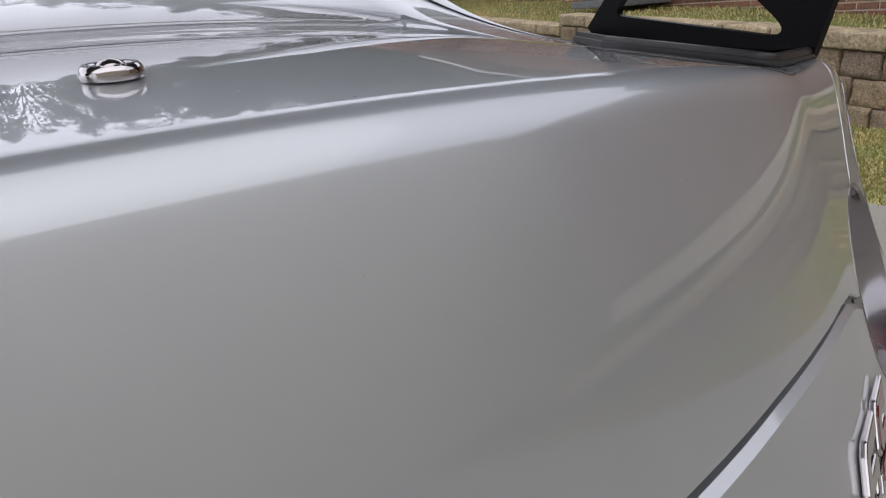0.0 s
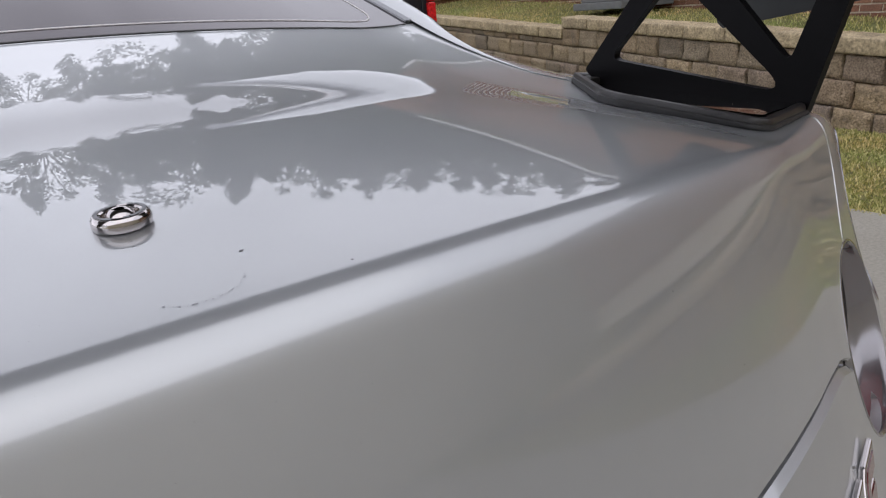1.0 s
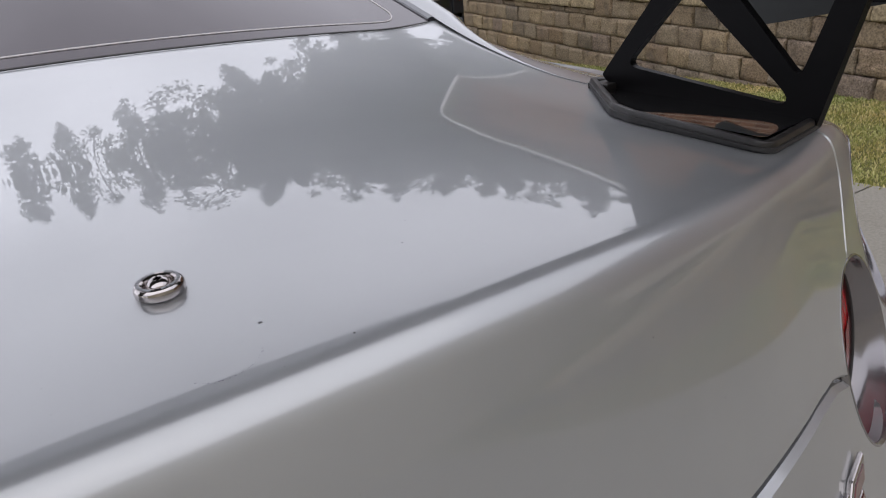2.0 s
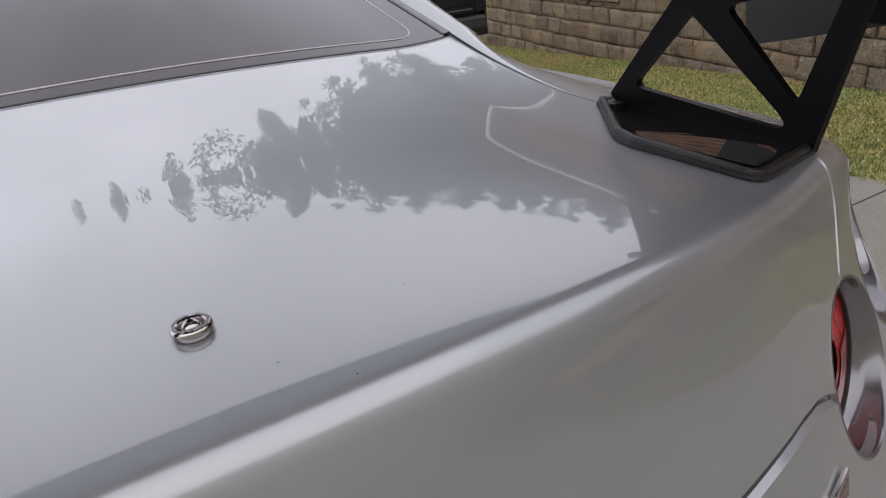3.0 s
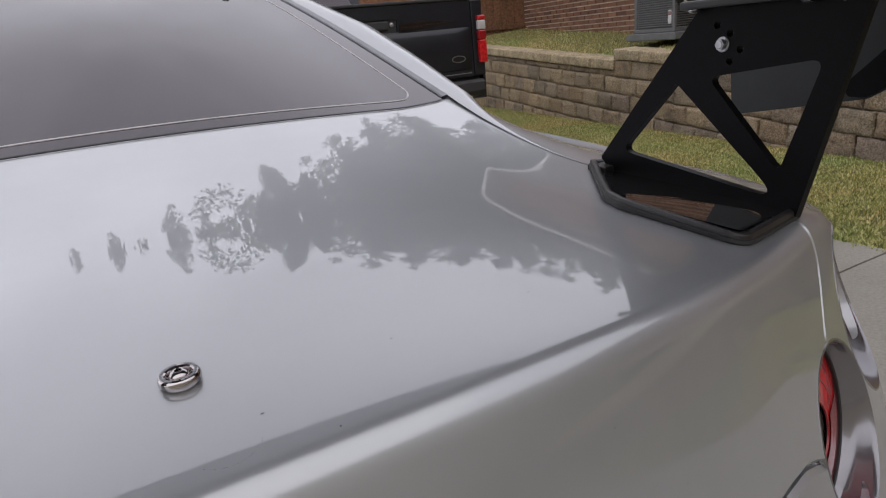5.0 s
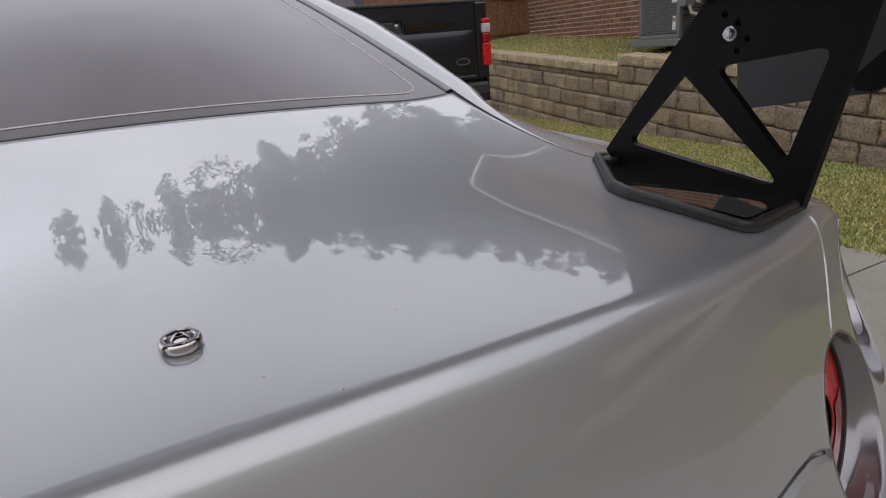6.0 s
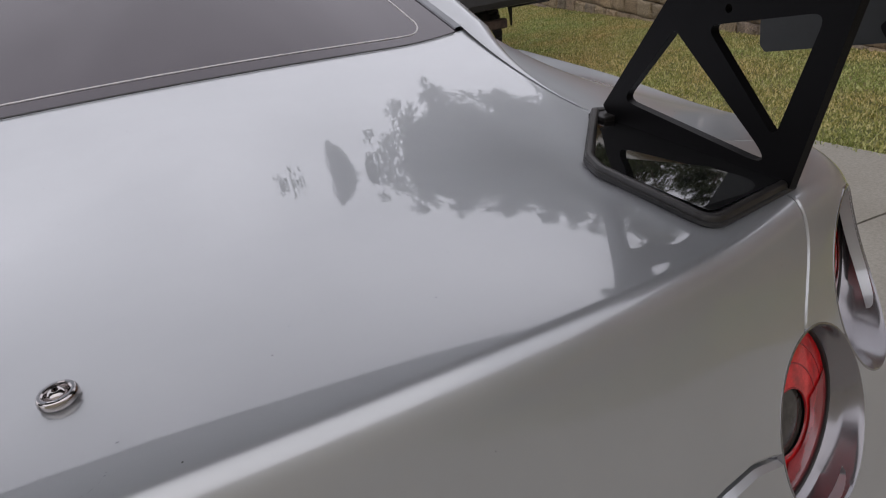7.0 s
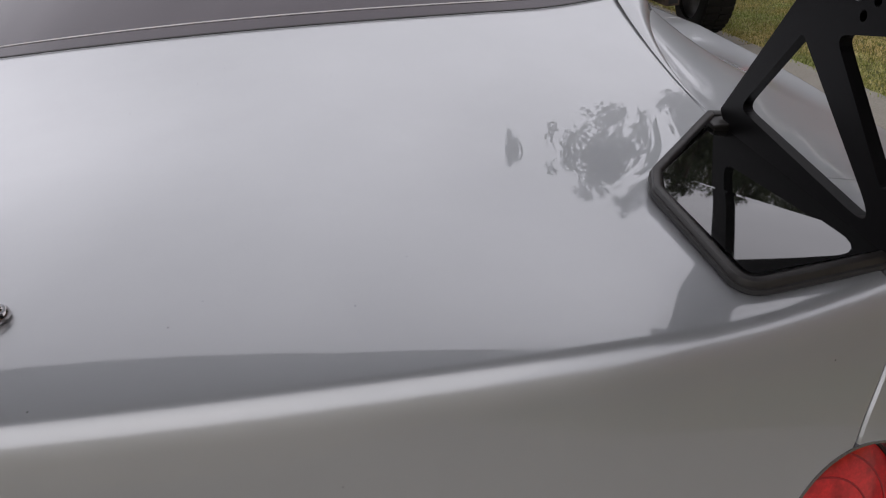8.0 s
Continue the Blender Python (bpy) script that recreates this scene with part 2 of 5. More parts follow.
EMBLEM_RED = simple_mat("emblem_red", (0.112, 0.0154, 0.014), 0.2, coat=1.0)
LENS_RED = simple_mat("red_lens", (0.62, 0.016, 0.018), 0.10, coat=0.25, vary=0.45, scale=45)
LENS_DARK = simple_mat("dark_lens", (0.055, 0.050, 0.046), 0.12, vary=0.3, scale=60, ior=1.35)
LENS_DEEP = simple_mat("deep_red_lens", (0.30, 0.006, 0.010), 0.12, coat=0.3)
LENS_PALE = simple_mat("pale_red_lens", (0.46, 0.06, 0.065), 0.08, coat=0.5, vary=0.2, scale=30)
BEZEL = simple_mat("silver_bezel", (0.255, 0.248, 0.262), 0.24, 0.75, vary=0.06, coat=0.5)
TYRE = simple_mat("tyre_rubber", (0.0175, 0.0168, 0.0161), 0.85, bump=0.002, bump_scale=80)
RIM = simple_mat("alloy_rim", (0.328, 0.328, 0.335), 0.3, 0.9)
TRUCK = simple_mat("black_truck_paint", (0.0055, 0.0075, 0.0125), 0.30, coat=0.25, vary=0.3, scale=4)
TRUCKTRIM = simple_mat("black_plastic", (0.028, 0.027, 0.027), 0.6, bump=0.0006, bump_scale=200)
WHITE_LENS = simple_mat("clear_lens", (0.562, 0.53, 0.515), 0.1, coat=1.0)
RUST = simple_mat("rusty_hitch", (0.0702, 0.0468, 0.0351), 0.8, 0.2, vary=0.4, scale=30)
TURF = turf_mat()
BLADE = grass_mat("grass_blades", [(0.162, 0.184, 0.052), (0.292, 0.297, 0.099), (0.497, 0.454, 0.227), (0.616, 0.551, 0.335), (0.238, 0.265, 0.078)])
CONCRETE = concrete_mat()
BLOCK = piece_mat("split_face_block", [(0.305, 0.232, 0.153), (0.531, 0.407, 0.254), (0.373, 0.311, 0.232), (0.588, 0.435, 0.266), (0.282, 0.232, 0.175), (0.475, 0.379, 0.254), (0.384, 0.277, 0.169), (0.339, 0.266, 0.215)], 0.95, 9, 0.05, 30, 0.8, (0.125, 0.102, 0.078), 0.52)
FILL = simple_mat("dark_fill", (0.107, 0.0858, 0.0644), 0.95, vary=0.3, scale=8, bump=0.004)
CAP = piece_mat("cap_block", [(0.430, 0.341, 0.210), (0.493, 0.399, 0.257)], 0.95, 6, 0.008, 60, 0.4, (0.0858, 0.0715, 0.0537), 0.6)
BRICK = piece_mat("red_brick", [(0.19, 0.085, 0.052), (0.27, 0.125, 0.072), (0.13, 0.062, 0.042), (0.33, 0.165, 0.098), (0.165, 0.08, 0.056)], 0.9, 9, 0.004, 120, 0.8, (0.070, 0.042, 0.035), 0.66)
MORTAR = simple_mat("mortar", (0.66, 0.59, 0.47), 0.95, vary=0.2, scale=6, bump=0.004)
FENCE = piece_mat("stained_boards", [(0.20, 0.092, 0.044), (0.235, 0.108, 0.053), (0.18, 0.080, 0.039)], 0.8, 3, 0.003, 70, 0.6, (0.085, 0.042, 0.025), 0.62)
# for the added wall behind; its tone sets the brightness reflected in the tail
ADDED_WALL = simple_mat("added_wall_brown", (0.56, 0.515, 0.41), 0.9, vary=0.15, scale=1.2, bump=0.004)
SIDING = simple_mat("pale_siding", (0.3, 0.294, 0.272), 0.7, vary=0.08)
WHITEPAINT = simple_mat("white_trim_paint", (0.585, 0.57, 0.547), 0.5, vary=0.06)
SHINGLE = piece_mat("roof_shingle", [(0.0683, 0.0655, 0.0637), (0.091, 0.0865, 0.0819), (0.0546, 0.0528, 0.0519)], 0.95, 4, 0.006, 60)
ACGREY = simple_mat("condenser_grey", (0.156, 0.156, 0.156), 0.45, 0.2, vary=0.1)
ACDARK = simple_mat("condenser_coil", (0.0468, 0.0452, 0.0429), 0.6, 0.3)
PAD = simple_mat("grey_pad", (0.157, 0.161, 0.161), 0.85, bump=0.003)
LABEL = simple_mat("white_label", (0.601, 0.592, 0.564), 0.5)
PIPE = simple_mat("pale_pipe", (0.3, 0.28, 0.237), 0.6)
BARK = simple_mat("bark", (0.068, 0.0528, 0.04), 0.95, vary=0.4, scale=3, bump=0.02, bump_scale=14)
LEAF = grass_mat("leaves", [(0.024, 0.036, 0.0144), (0.04, 0.056, 0.0224), (0.056, 0.068, 0.028), (0.032, 0.04, 0.0176)])
NEEDLE = grass_mat("needles", [(0.0224, 0.0336, 0.0176), (0.036, 0.048, 0.024), (0.044, 0.052, 0.028)])


# ---------------------------------------------------------------- mesh helpers
def mesh_ob(name, bm, material, smooth=True, sharp=35):
    me = bpy.data.meshes.new(name)
    bmesh.ops.recalc_face_normals(bm, faces=bm.faces)
    if smooth:
        for f in bm.faces:
            f.smooth = True
        for e in bm.edges:
            if len(e.link_faces) == 2 and e.calc_face_angle(0) > radians(sharp):
                e.smooth = False
    bm.to_mesh(me)
    bm.free()
    for mm in (material if isinstance(material, (list, tuple)) else [material]):
        me.materials.append(mm)
    return new(name, me)


def part(name, bm, material, parent, label="", smooth=True, sharp=35):
    ob = mesh_ob(name, bm, material, smooth, sharp)
    ob.parent = parent
    if label:
        tagged(ob, label)
    return ob


def thing(name, label, category, m=None, group="", kind=""):
    ob = new(name)
    ob.empty_display_size = 0.1
    if m is not None:
        ob.matrix_world = m
    return tagged(ob, label, category, group, kind)


def add_box(bm, x0, y0, z0, x1, y1, z1, bevel=0.0, m=None, seg=1):
    made = bmesh.ops.create_cube(bm, size=1, matrix=Matrix.Translation(((x0 + x1) / 2, (y0 + y1) / 2, (z0 + z1) / 2)) @ Matrix.Diagonal((x1 - x0, y1 - y0, z1 - z0, 1)))
    vs = made["verts"]
    if bevel:
        es = list({e for v in vs for e in v.link_edges})
        r = bmesh.ops.bevel(bm, geom=es, offset=bevel, segments=seg, affect="EDGES", profile=0.5)
        vs = list({v for f in r["faces"] for v in f.verts} | {v for v in vs if v.is_valid})
    if m is not None:
        bmesh.ops.transform(bm, matrix=m, verts=vs)
    return vs


def add_cyl(bm, r0, r1, depth, m, seg=24):
    return bmesh.ops.create_cone(bm, cap_ends=True, cap_tris=False, segments=seg, radius1=r0, radius2=r1, depth=depth, matrix=m)["verts"]


def revolve(bm, prof, m, seg=40, closed=False):
    """Turn a list of (radius, height) about the z axis of m."""
    rows = []
    for r, h in prof:
        if r < 1e-6:
            rows.append([bm.verts.new(m @ Vector((0, 0, h)))])
        else:
            rows.append([bm.verts.new(m @ Vector((r * math.cos(2 * math.pi * i / seg), r * math.sin(2 * math.pi * i / seg), h))) for i in range(seg)])
    pairs = list(zip(rows, rows[1:]))
    if closed:
        pairs.append((rows[-1], rows[0]))
    for a, b in pairs:
        for i in range(seg):
            j = (i + 1) % seg
            q = [a[i % len(a)], a[j % len(a)], b[j % len(b)], b[i % len(b)]]
            u = list(dict.fromkeys(q))
            if len(u) >= 3:
                bm.faces.new(u)


def grid_faces(bm, rows):
    for a, b in zip(rows, rows[1:]):
        for i in range(len(a) - 1):
            bm.faces.new((a[i], a[i + 1], b[i + 1], b[i]))


def tube(bm, pts, r, seg=8):
    """A round bar along a list of points."""
    rings = []
    for i, p in enumerate(pts):
        p = Vector(p)
        d = (Vector(pts[min(i + 1, len(pts) - 1)]) - Vector(pts[max(i - 1, 0)])).normalized()
        a = d.orthogonal().normalized() if abs(d.z) > 0.95 else d.cross(Vector((0, 0, 1))).normalized()
        b = d.cross(a)
        rings.append([bm.verts.new(p + (a * math.cos(t) + b * math.sin(t)) * r) for t in (2 * math.pi * k / seg for k in range(seg))])
    for a, b in zip(rings, rings[1:]):
        for i in range(seg):
            j = (i + 1) % seg
            bm.faces.new((a[i], a[j], b[j], b[i]))
    bm.faces.new(rings[0])
    bm.faces.new(rings[-1])


def rounded(poly, r, n=6):
    """A polygon with its corners rounded by radius r (a number or one for each corner)."""
    out = []
    k = len(poly)
    for i in range(k):
        p0, p1, p2 = Vector(poly[i - 1]), Vector(poly[i]), Vector(poly[(i + 1) % k])
        rad = r[i] if isinstance(r, (list, tuple)) else r
        a, b = (p0 - p1), (p2 - p1)
        la, lb = a.length, b.length
        a.normalize(), b.normalize()
        ang = a.angle(b)
        t = min(rad / max(1e-6, math.tan(ang / 2)), la * 0.48, lb * 0.48)
        s, e = p1 + a * t, p1 + b * t
        for q in range(n + 1):
            u = q / n
            out.append(tuple(s * (1 - u) ** 2 + p1 * 2 * u * (1 - u) + e * u * u))
    return out


def plate(bm, outer, holes, to3d, thick):
    """A flat plate with holes: outer and holes are lists of (a, b); to3d(a, b, h) puts a point at height h."""
    def loop(pts):
        vs = [bm.verts.new(to3d(a, b, 0)) for a, b in pts]
        return [bm.edges.new((vs[i], vs[(i + 1) % len(vs)])) for i in range(len(vs))], vs
    edges, verts = [], []
    for pts in (outer, *holes):
        e, v = loop(pts)
        edges += e
        verts += v
    before = set(bm.faces)
    bmesh.ops.triangle_fill(bm, use_beauty=True, use_dissolve=False, edges=edges)
    caps = [f for f in bm.faces if f not in before]
    r = bmesh.ops.extrude_face_region(bm, geom=caps)
    nv = [g for g in r["geom"] if isinstance(g, bmesh.types.BMVert)]
    shift = Vector(to3d(0, 0, thick)) - Vector(to3d(0, 0, 0))
    bmesh.ops.translate(bm, vec=shift, verts=nv)


def smoothstep(a, b, x):
    t = min(1.0, max(0.0, (x - a) / (b - a)))
    return t * t * (3 - 2 * t)


# ---------------------------------------------------------------- the silver coupe
car = thing("coupe", "silver metallic coupe with a tall black rear wing on concrete", "car")

OUTLINE = [(0, 0.090), (0.2, 0.102), (0.4, 0.138), (0.55, 0.184), (0.66, 0.222), (0.735, 0.248), (0.795, 0.272), (0.855, 0.310), (0.902, 0.366), (0.922, 0.450), (0.928, 0.60),
           (0.930, 0.8), (0.928, 1.2), (0.92, 2.0), (0.90, 2.9), (0.87, 3.5), (0.80, 4.05), (0.62, 4.33), (0.35, 4.44), (0, 4.47)]


def spline(pts, per=24):
    """Points along a smooth curve through pts, mirrored at both ends."""
    p = [Vector(q) for q in pts]
    p = [Vector((-p[1].x, p[1].y))] + p + [Vector((-p[-2].x, p[-2].y))]
    out = []
    for i in range(1, len(p) - 2):
        for k in range(per):
            t = k / per
            out.append(0.5 * (2 * p[i] + (p[i + 1] - p[i - 1]) * t + (2 * p[i - 1] - 5 * p[i] + 4 * p[i + 1] - p[i + 2]) * t * t + (3 * p[i] - p[i - 1] - 3 * p[i + 1] + p[i + 2]) * t ** 3))
    out.append(p[-2])
    return out


def soften(pts, step=0.004, width=10):
    """Resamples a curve evenly and evens out its curvature; the ends lie on the middle line."""
    x, y = np.array([p.x for p in pts]), np.array([p.y for p in pts])
    s = np.concatenate([[0], np.cumsum(np.hypot(np.diff(x), np.diff(y)))])
    n = int(s[-1] / step)
    u = np.linspace(0, s[-1], n + 1)
    x, y = np.interp(u, s, x), np.interp(u, s, y)
    k = 3 * width
    w = np.exp(-0.5 * (np.arange(-k, k + 1) / width) ** 2)
    w /= w.sum()
    x = np.convolve(np.concatenate([-x[k:0:-1], x, -x[-2:-k - 2:-1]]), w, "valid")
    y = np.convolve(np.concatenate([y[k:0:-1], y, y[-2:-k - 2:-1]]), w, "valid")
    return [Vector((a, b)) for a, b in zip(x, y)]


CURVE = soften(spline(OUTLINE))
ARC = [0.0]
for a_, b_ in zip(CURVE, CURVE[1:]):
    ARC.append(ARC[-1] + (b_ - a_).length)
S_ALL = ARC[-1]
AX = np.array([v.x for v in CURVE])
AY = np.array([v.y for v in CURVE])
AS = np.array(ARC)


def plan(s):
    """The crest line in plan at arc length s from the middle of the tail (negative: the other side), with its outward normal."""
    k = 1 if s >= 0 else -1
    a = abs(s)
    x, y = np.interp(a, AS, AX), np.interp(a, AS, AY)
    e = 0.012
    x0, y0 = np.interp(max(0, a - e), AS, AX), np.interp(max(0, a - e), AS, AY)
    x1, y1 = np.interp(min(S_ALL, a + e), AS, AX), np.interp(min(S_ALL, a + e), AS, AY)
    t = Vector((x1 - x0, y1 - y0)).normalized()
    n = Vector((t.y, -t.x))
    return Vector((x * k, y)), Vector((n.x * k, n.y))


def s_of_x(x):
    m = int(np.argmax(AX))
    return float(np.interp(x, AX[:m], AS[:m]))


def s_of_y(y):
    m = AY > 0.3
    return float(np.interp(y, AY[m], AS[m]))


def z_deck(x, y):
    """The lid's top: falls to the tail, crowned across, level on the shoulders, sweeping up to the glass."""
    f = max(0.0, y - 0.45)
    a = abs(x)
    drop = 0.198 * a * a if a < 0.5 else 0.0495 + 0.021 * (1 - math.exp(-(a - 0.5) / 0.106))
    c = min(a, 0.70)
    if c > 0.5:
        drop += 0.45 * smoothstep(0.40, 0.70, y) * (0.198 * c * c - 0.0495 - 0.021 * (1 - math.exp(-(c - 0.5) / 0.106)))
    tail = SHOULDER * max(0.0, a - 0.69) ** 1.5 + 0.09 * max(0.0, 0.54 - y) * smoothstep(0.66, 0.94, a)
    return 1.0025 + DECK_SLOPE * (y - 0.186) + 0.5 * DECK_SWEEP * f * f * (1 - 0.85 * smoothstep(0.66, 0.88, a)) - drop - tail - 0.13 * max(0.0, 0.34 - y) ** 2


DECK_SLOPE, DECK_SWEEP, SHOULDER = 0.062, 0.47, 0.34
S_SEAM = s_of_x(0.674)
S_BUMP = s_of_y(0.42)


def edge_a(s):
    """Reach of the rounded edge over the top; softer on the corners."""
    return 0.014 + 0.012 * smoothstep(S_SEAM, S_BUMP, abs(s))


def edge_b(s):
    return 0.020 + 0.012 * smoothstep(S_SEAM, S_BUMP, abs(s))


S_QTR = s_of_y(1.30)
S_DOOR = s_of_y(2.75)
S_FRONT = s_of_y(3.05)


def belt(y):
    return float(np.interp(y, [0, 1.2, 2.0, 3.0, 3.8, 4.3, 4.5], [0.890, 0.950, 0.950, 0.928, 0.86, 0.78, 0.72]))


def glass_base(x):
    return 0.838 + 0.39 * x * x


def inner(s):
    """The plan of the inner line that the top panels run to: foot of the glass, window sill, foot of the windscreen."""
    a, k = abs(s), (1 if s >= 0 else -1)
    if a <= S_SEAM:
        x = 0.690 * a / S_SEAM
        return Vector((x * k, glass_base(x)))
    y = float(np.interp(a, AS, AY))
    if a < S_QTR:
        t = (a - S_SEAM) / (S_QTR - S_SEAM)
        return Vector(((0.690 + 0.082 * t) * k, glass_base(0.690) + (1.30 - glass_base(0.690)) * t))
    if a < S_FRONT:
        return Vector((0.75 * k, y))
    t = (a - S_FRONT) / (S_ALL - S_FRONT)
    x = 0.75 * (1 - t)
    return Vector((x * k, 3.05 + 0.28 * (1 - (x / 0.75) ** 2)))


def z_top(s, p):
    a = abs(s)
    y = p.y
    rear = z_deck(p.x, min(y, 1.4))
    o, n = plan(s)
    f = inner(s)
    w = min(1.0, (p - o).length / max(1e-6, (f - o).length))
    if a < S_FRONT:
        side = belt(o.y)
    else:
        side = belt(o.y) + (0.985 - belt(o.y)) * (1 - (1 - w) ** 1.7) + 0.0
    t = smoothstep(S_BUMP + 0.02, S_BUMP + 0.60, a)
    return rear * (1 - t) + side * t


def lean(s):
    o, n = plan(s)
    r = max(0.0, -n.y)
    return 0.05 + 0.295 * smoothstep(0.0, 0.50, r) if n.y < 0 else 0.05 + 0.2 * max(0.0, n.y)


def crest_low(s):
    o, n = plan(s)
    return z_top(s, o) - edge_b(s)


def face_pt(s, z):
    o, n = plan(s)
    zc = z_top(s, o)
    d = zc - z
    m = lean(s)
    out = m * min(d, 0.36) + 0.25 * m * max(0.0, min(d, 0.55) - 0.36) - 0.28 * max(0.0, 0.36 - z)
    p = o + n * out
    return Vector((p.x, p.y, z))


def crest_pt(s, t):
    """The rounded edge between the rear or side face (t = 0) and the top (t = 1)."""
    o, n = plan(s)
    f = inner(s)
    d = (f - o).normalized()
    zc = z_top(s, o)
    a2 = o + d * edge_a(s)
    a = Vector((a2.x, a2.y, z_top(s, a2)))
    c = Vector((o.x, o.y, zc))
    b2 = o + n * (lean(s) * edge_b(s))
    b = Vector((b2.x, b2.y, zc - edge_b(s)))
    return b * (1 - t) ** 2 + c * 2 * t * (1 - t) + a * t * t


def top_pt(s, w):
    o, n = plan(s)
    f = inner(s)
    d = (f - o)
    l0 = edge_a(s) / d.length
    p = o + d * (l0 + (1 - l0) * w)
    return Vector((p.x, p.y, z_top(s, p)))


def surf(s, v):
    """v < 0: the face, -v metres below the rounded edge; 0 to 1: the rounded edge; 1 to 2: the top."""
    if v < 0:
        return face_pt(s, crest_low(s) + v)
    return crest_pt(s, v) if v < 1 else top_pt(s, v - 1)


def seam_shift(s, v):
    """Columns lean inwards down the tail, so that the lid's side gap runs to the lamp."""
    d = -v if v < 0 else 0.0
    k = 1 if s >= 0 else -1
    return s - k * 0.062 * smoothstep(0.0, 0.12, d) * math.exp(-((abs(s) - S_SEAM) / 0.16) ** 2) * (1 - smoothstep(0.16, 0.3, d))


def lid_low(x):
    """Height of the lid's lower edge."""
    return float(np.interp(abs(x), [0, 0.20, 0.30, 0.38, 0.45, 0.50, 0.545, 0.60, 0.75], [0.794, 0.791, 0.788, 0.783, 0.777, 0.768, 0.753, 0.728, 0.70]))


LAMPS = [(0.642, 0.731, 0.097, 14.0, 12.0), (0.816, 0.796, 0.110, 35.0, 12.0)]


def lamp_frame(x, z, yaw, tip, k):
    """Pose of a lamp: its z axis points out of the car."""
    o = Vector((x * k, 0.0, z))
    c = math.cos(radians(tip))
    axis = Vector((math.sin(radians(yaw)) * k * c, -math.cos(radians(yaw)) * c, math.sin(radians(tip))))
    side = Vector((0, 0, 1)).cross(axis).normalized()
    top = axis.cross(side)
    return Matrix(((side.x, top.x, axis.x, 0), (side.y, top.y, axis.y, 0), (side.z, top.z, axis.z, 0), (0, 0, 0, 1))), o


def face_y(x, z):
    """Where the tail's face lies at x and z."""
    best = None
    for i in range(0, 140):
        s = i * 0.01
        p = face_pt(s, z)
        if best is None or abs(p.x - x) < abs(best.x - x):
            best = p
    return best.y


FACE_GRID = np.array([tuple(face_pt(0.30 + i * 0.007, z)) for i in range(165) for z in np.arange(0.54, 0.955, 0.007) if z < crest_low(0.30 + i * 0.007)])


def waves(a):
    a = np.asarray(a, dtype=float)
    return np.stack([np.ones_like(a)] + [f(n * a) for n in (1, 2, 3) for f in (np.cos, np.sin)], axis=-1)


LAMP_POSE = []
for lx, lz, lr, lyaw, ltip in LAMPS:
    ly = face_y(lx, lz)
    for k in (1, -1):
        m, o = lamp_frame(lx, lz, lyaw, ltip, k)
        o.y = ly
        m = Matrix.Translation(o) @ m
        # height of the body's face above the lamp's plane round its edge, as a smooth wave
        inv = m.inverted()
        local = FACE_GRID * np.array([k, 1, 1]) @ np.array(inv.to_3x3()).T + np.array(inv.translation)
        rad = np.hypot(local[:, 0], local[:, 1])
        near = (np.abs(rad - lr) < 0.012) & (np.abs(local[:, 2]) < 0.13)
        coef = np.linalg.lstsq(waves(np.arctan2(local[near, 1], local[near, 0])), local[near, 2], rcond=None)[0]
        LAMP_POSE.append((m, lr, k, coef))


def rim_h(coef, a):
    return float(waves(a) @ coef)


def cut_lamps(bm, margin=0.0):
    """Opens the lamp wells in a panel and draws the edge round."""
    for m, r, k, coef in LAMP_POSE:
        inv = m.inverted()
        kill = []
        for f in bm.faces:
            c = inv @ f.calc_center_median()
            if abs(c.z) < 0.16 and math.hypot(c.x, c.y) < r + margin:
                kill.append(f)
        if not kill:
            continue
        edge = {v for f in kill for v in f.verts}
        bmesh.ops.delete(bm, geom=kill, context="FACES")
        if margin:
            continue
        for v in edge:
            if v.is_valid and v.link_faces:
                p = inv @ v.co
                q = math.hypot(p.x, p.y)
                if q > 1e-6 and abs(q - r) < 0.02:
                    v.co = m @ Vector((p.x * r / q, p.y * r / q, rim_h(coef, math.atan2(p.y, p.x))))


def fold(bm, lip=0.0022, depth=0.014, wide=None):
    """Turns the free edges of a panel inwards, so that it shows its thickness."""
    bm.normal_update()
    edges = [e for e in bm.edges if len(e.link_faces) == 1]
    for e in edges:
        e.smooth = False
    outw = {}
    for e in edges:
        d = (e.verts[0].co + e.verts[1].co) / 2 - e.link_faces[0].calc_center_median()
        t = (e.verts[1].co - e.verts[0].co).normalized()
        d = (d - t * d.dot(t)).normalized()
        for v in e.verts:
            outw[v] = outw.get(v, Vector()) + d
    nrm = {v: v.normal.copy() for v in outw}
    r = bmesh.ops.extrude_edge_only(bm, edges=edges)
    fresh = [g for g in r["geom"] if isinstance(g, bmesh.types.BMVert)]
    held = {}
    for v in fresh:
        old = [e.other_vert(v) for e in v.link_edges if e.other_vert(v) in outw]
        if old:
            d = outw[old[0]].normalized() if outw[old[0]].length > 1e-9 else Vector()
            held[v] = nrm[old[0]]
            w = lip if wide is None or not wide(old[0].co) else 0.0055
            v.co = old[0].co + d * w - nrm[old[0]] * w * 0.8
    edges = [e for e in bm.edges if len(e.link_faces) == 1 and e.verts[0] in held and e.verts[1] in held]
    r = bmesh.ops.extrude_edge_only(bm, edges=edges)
    for v in [g for g in r["geom"] if isinstance(g, bmesh.types.BMVert)]:
        old = [e.other_vert(v) for e in v.link_edges if e.other_vert(v) in held]
        if old:
            v.co = v.co - held[old[0]] * depth


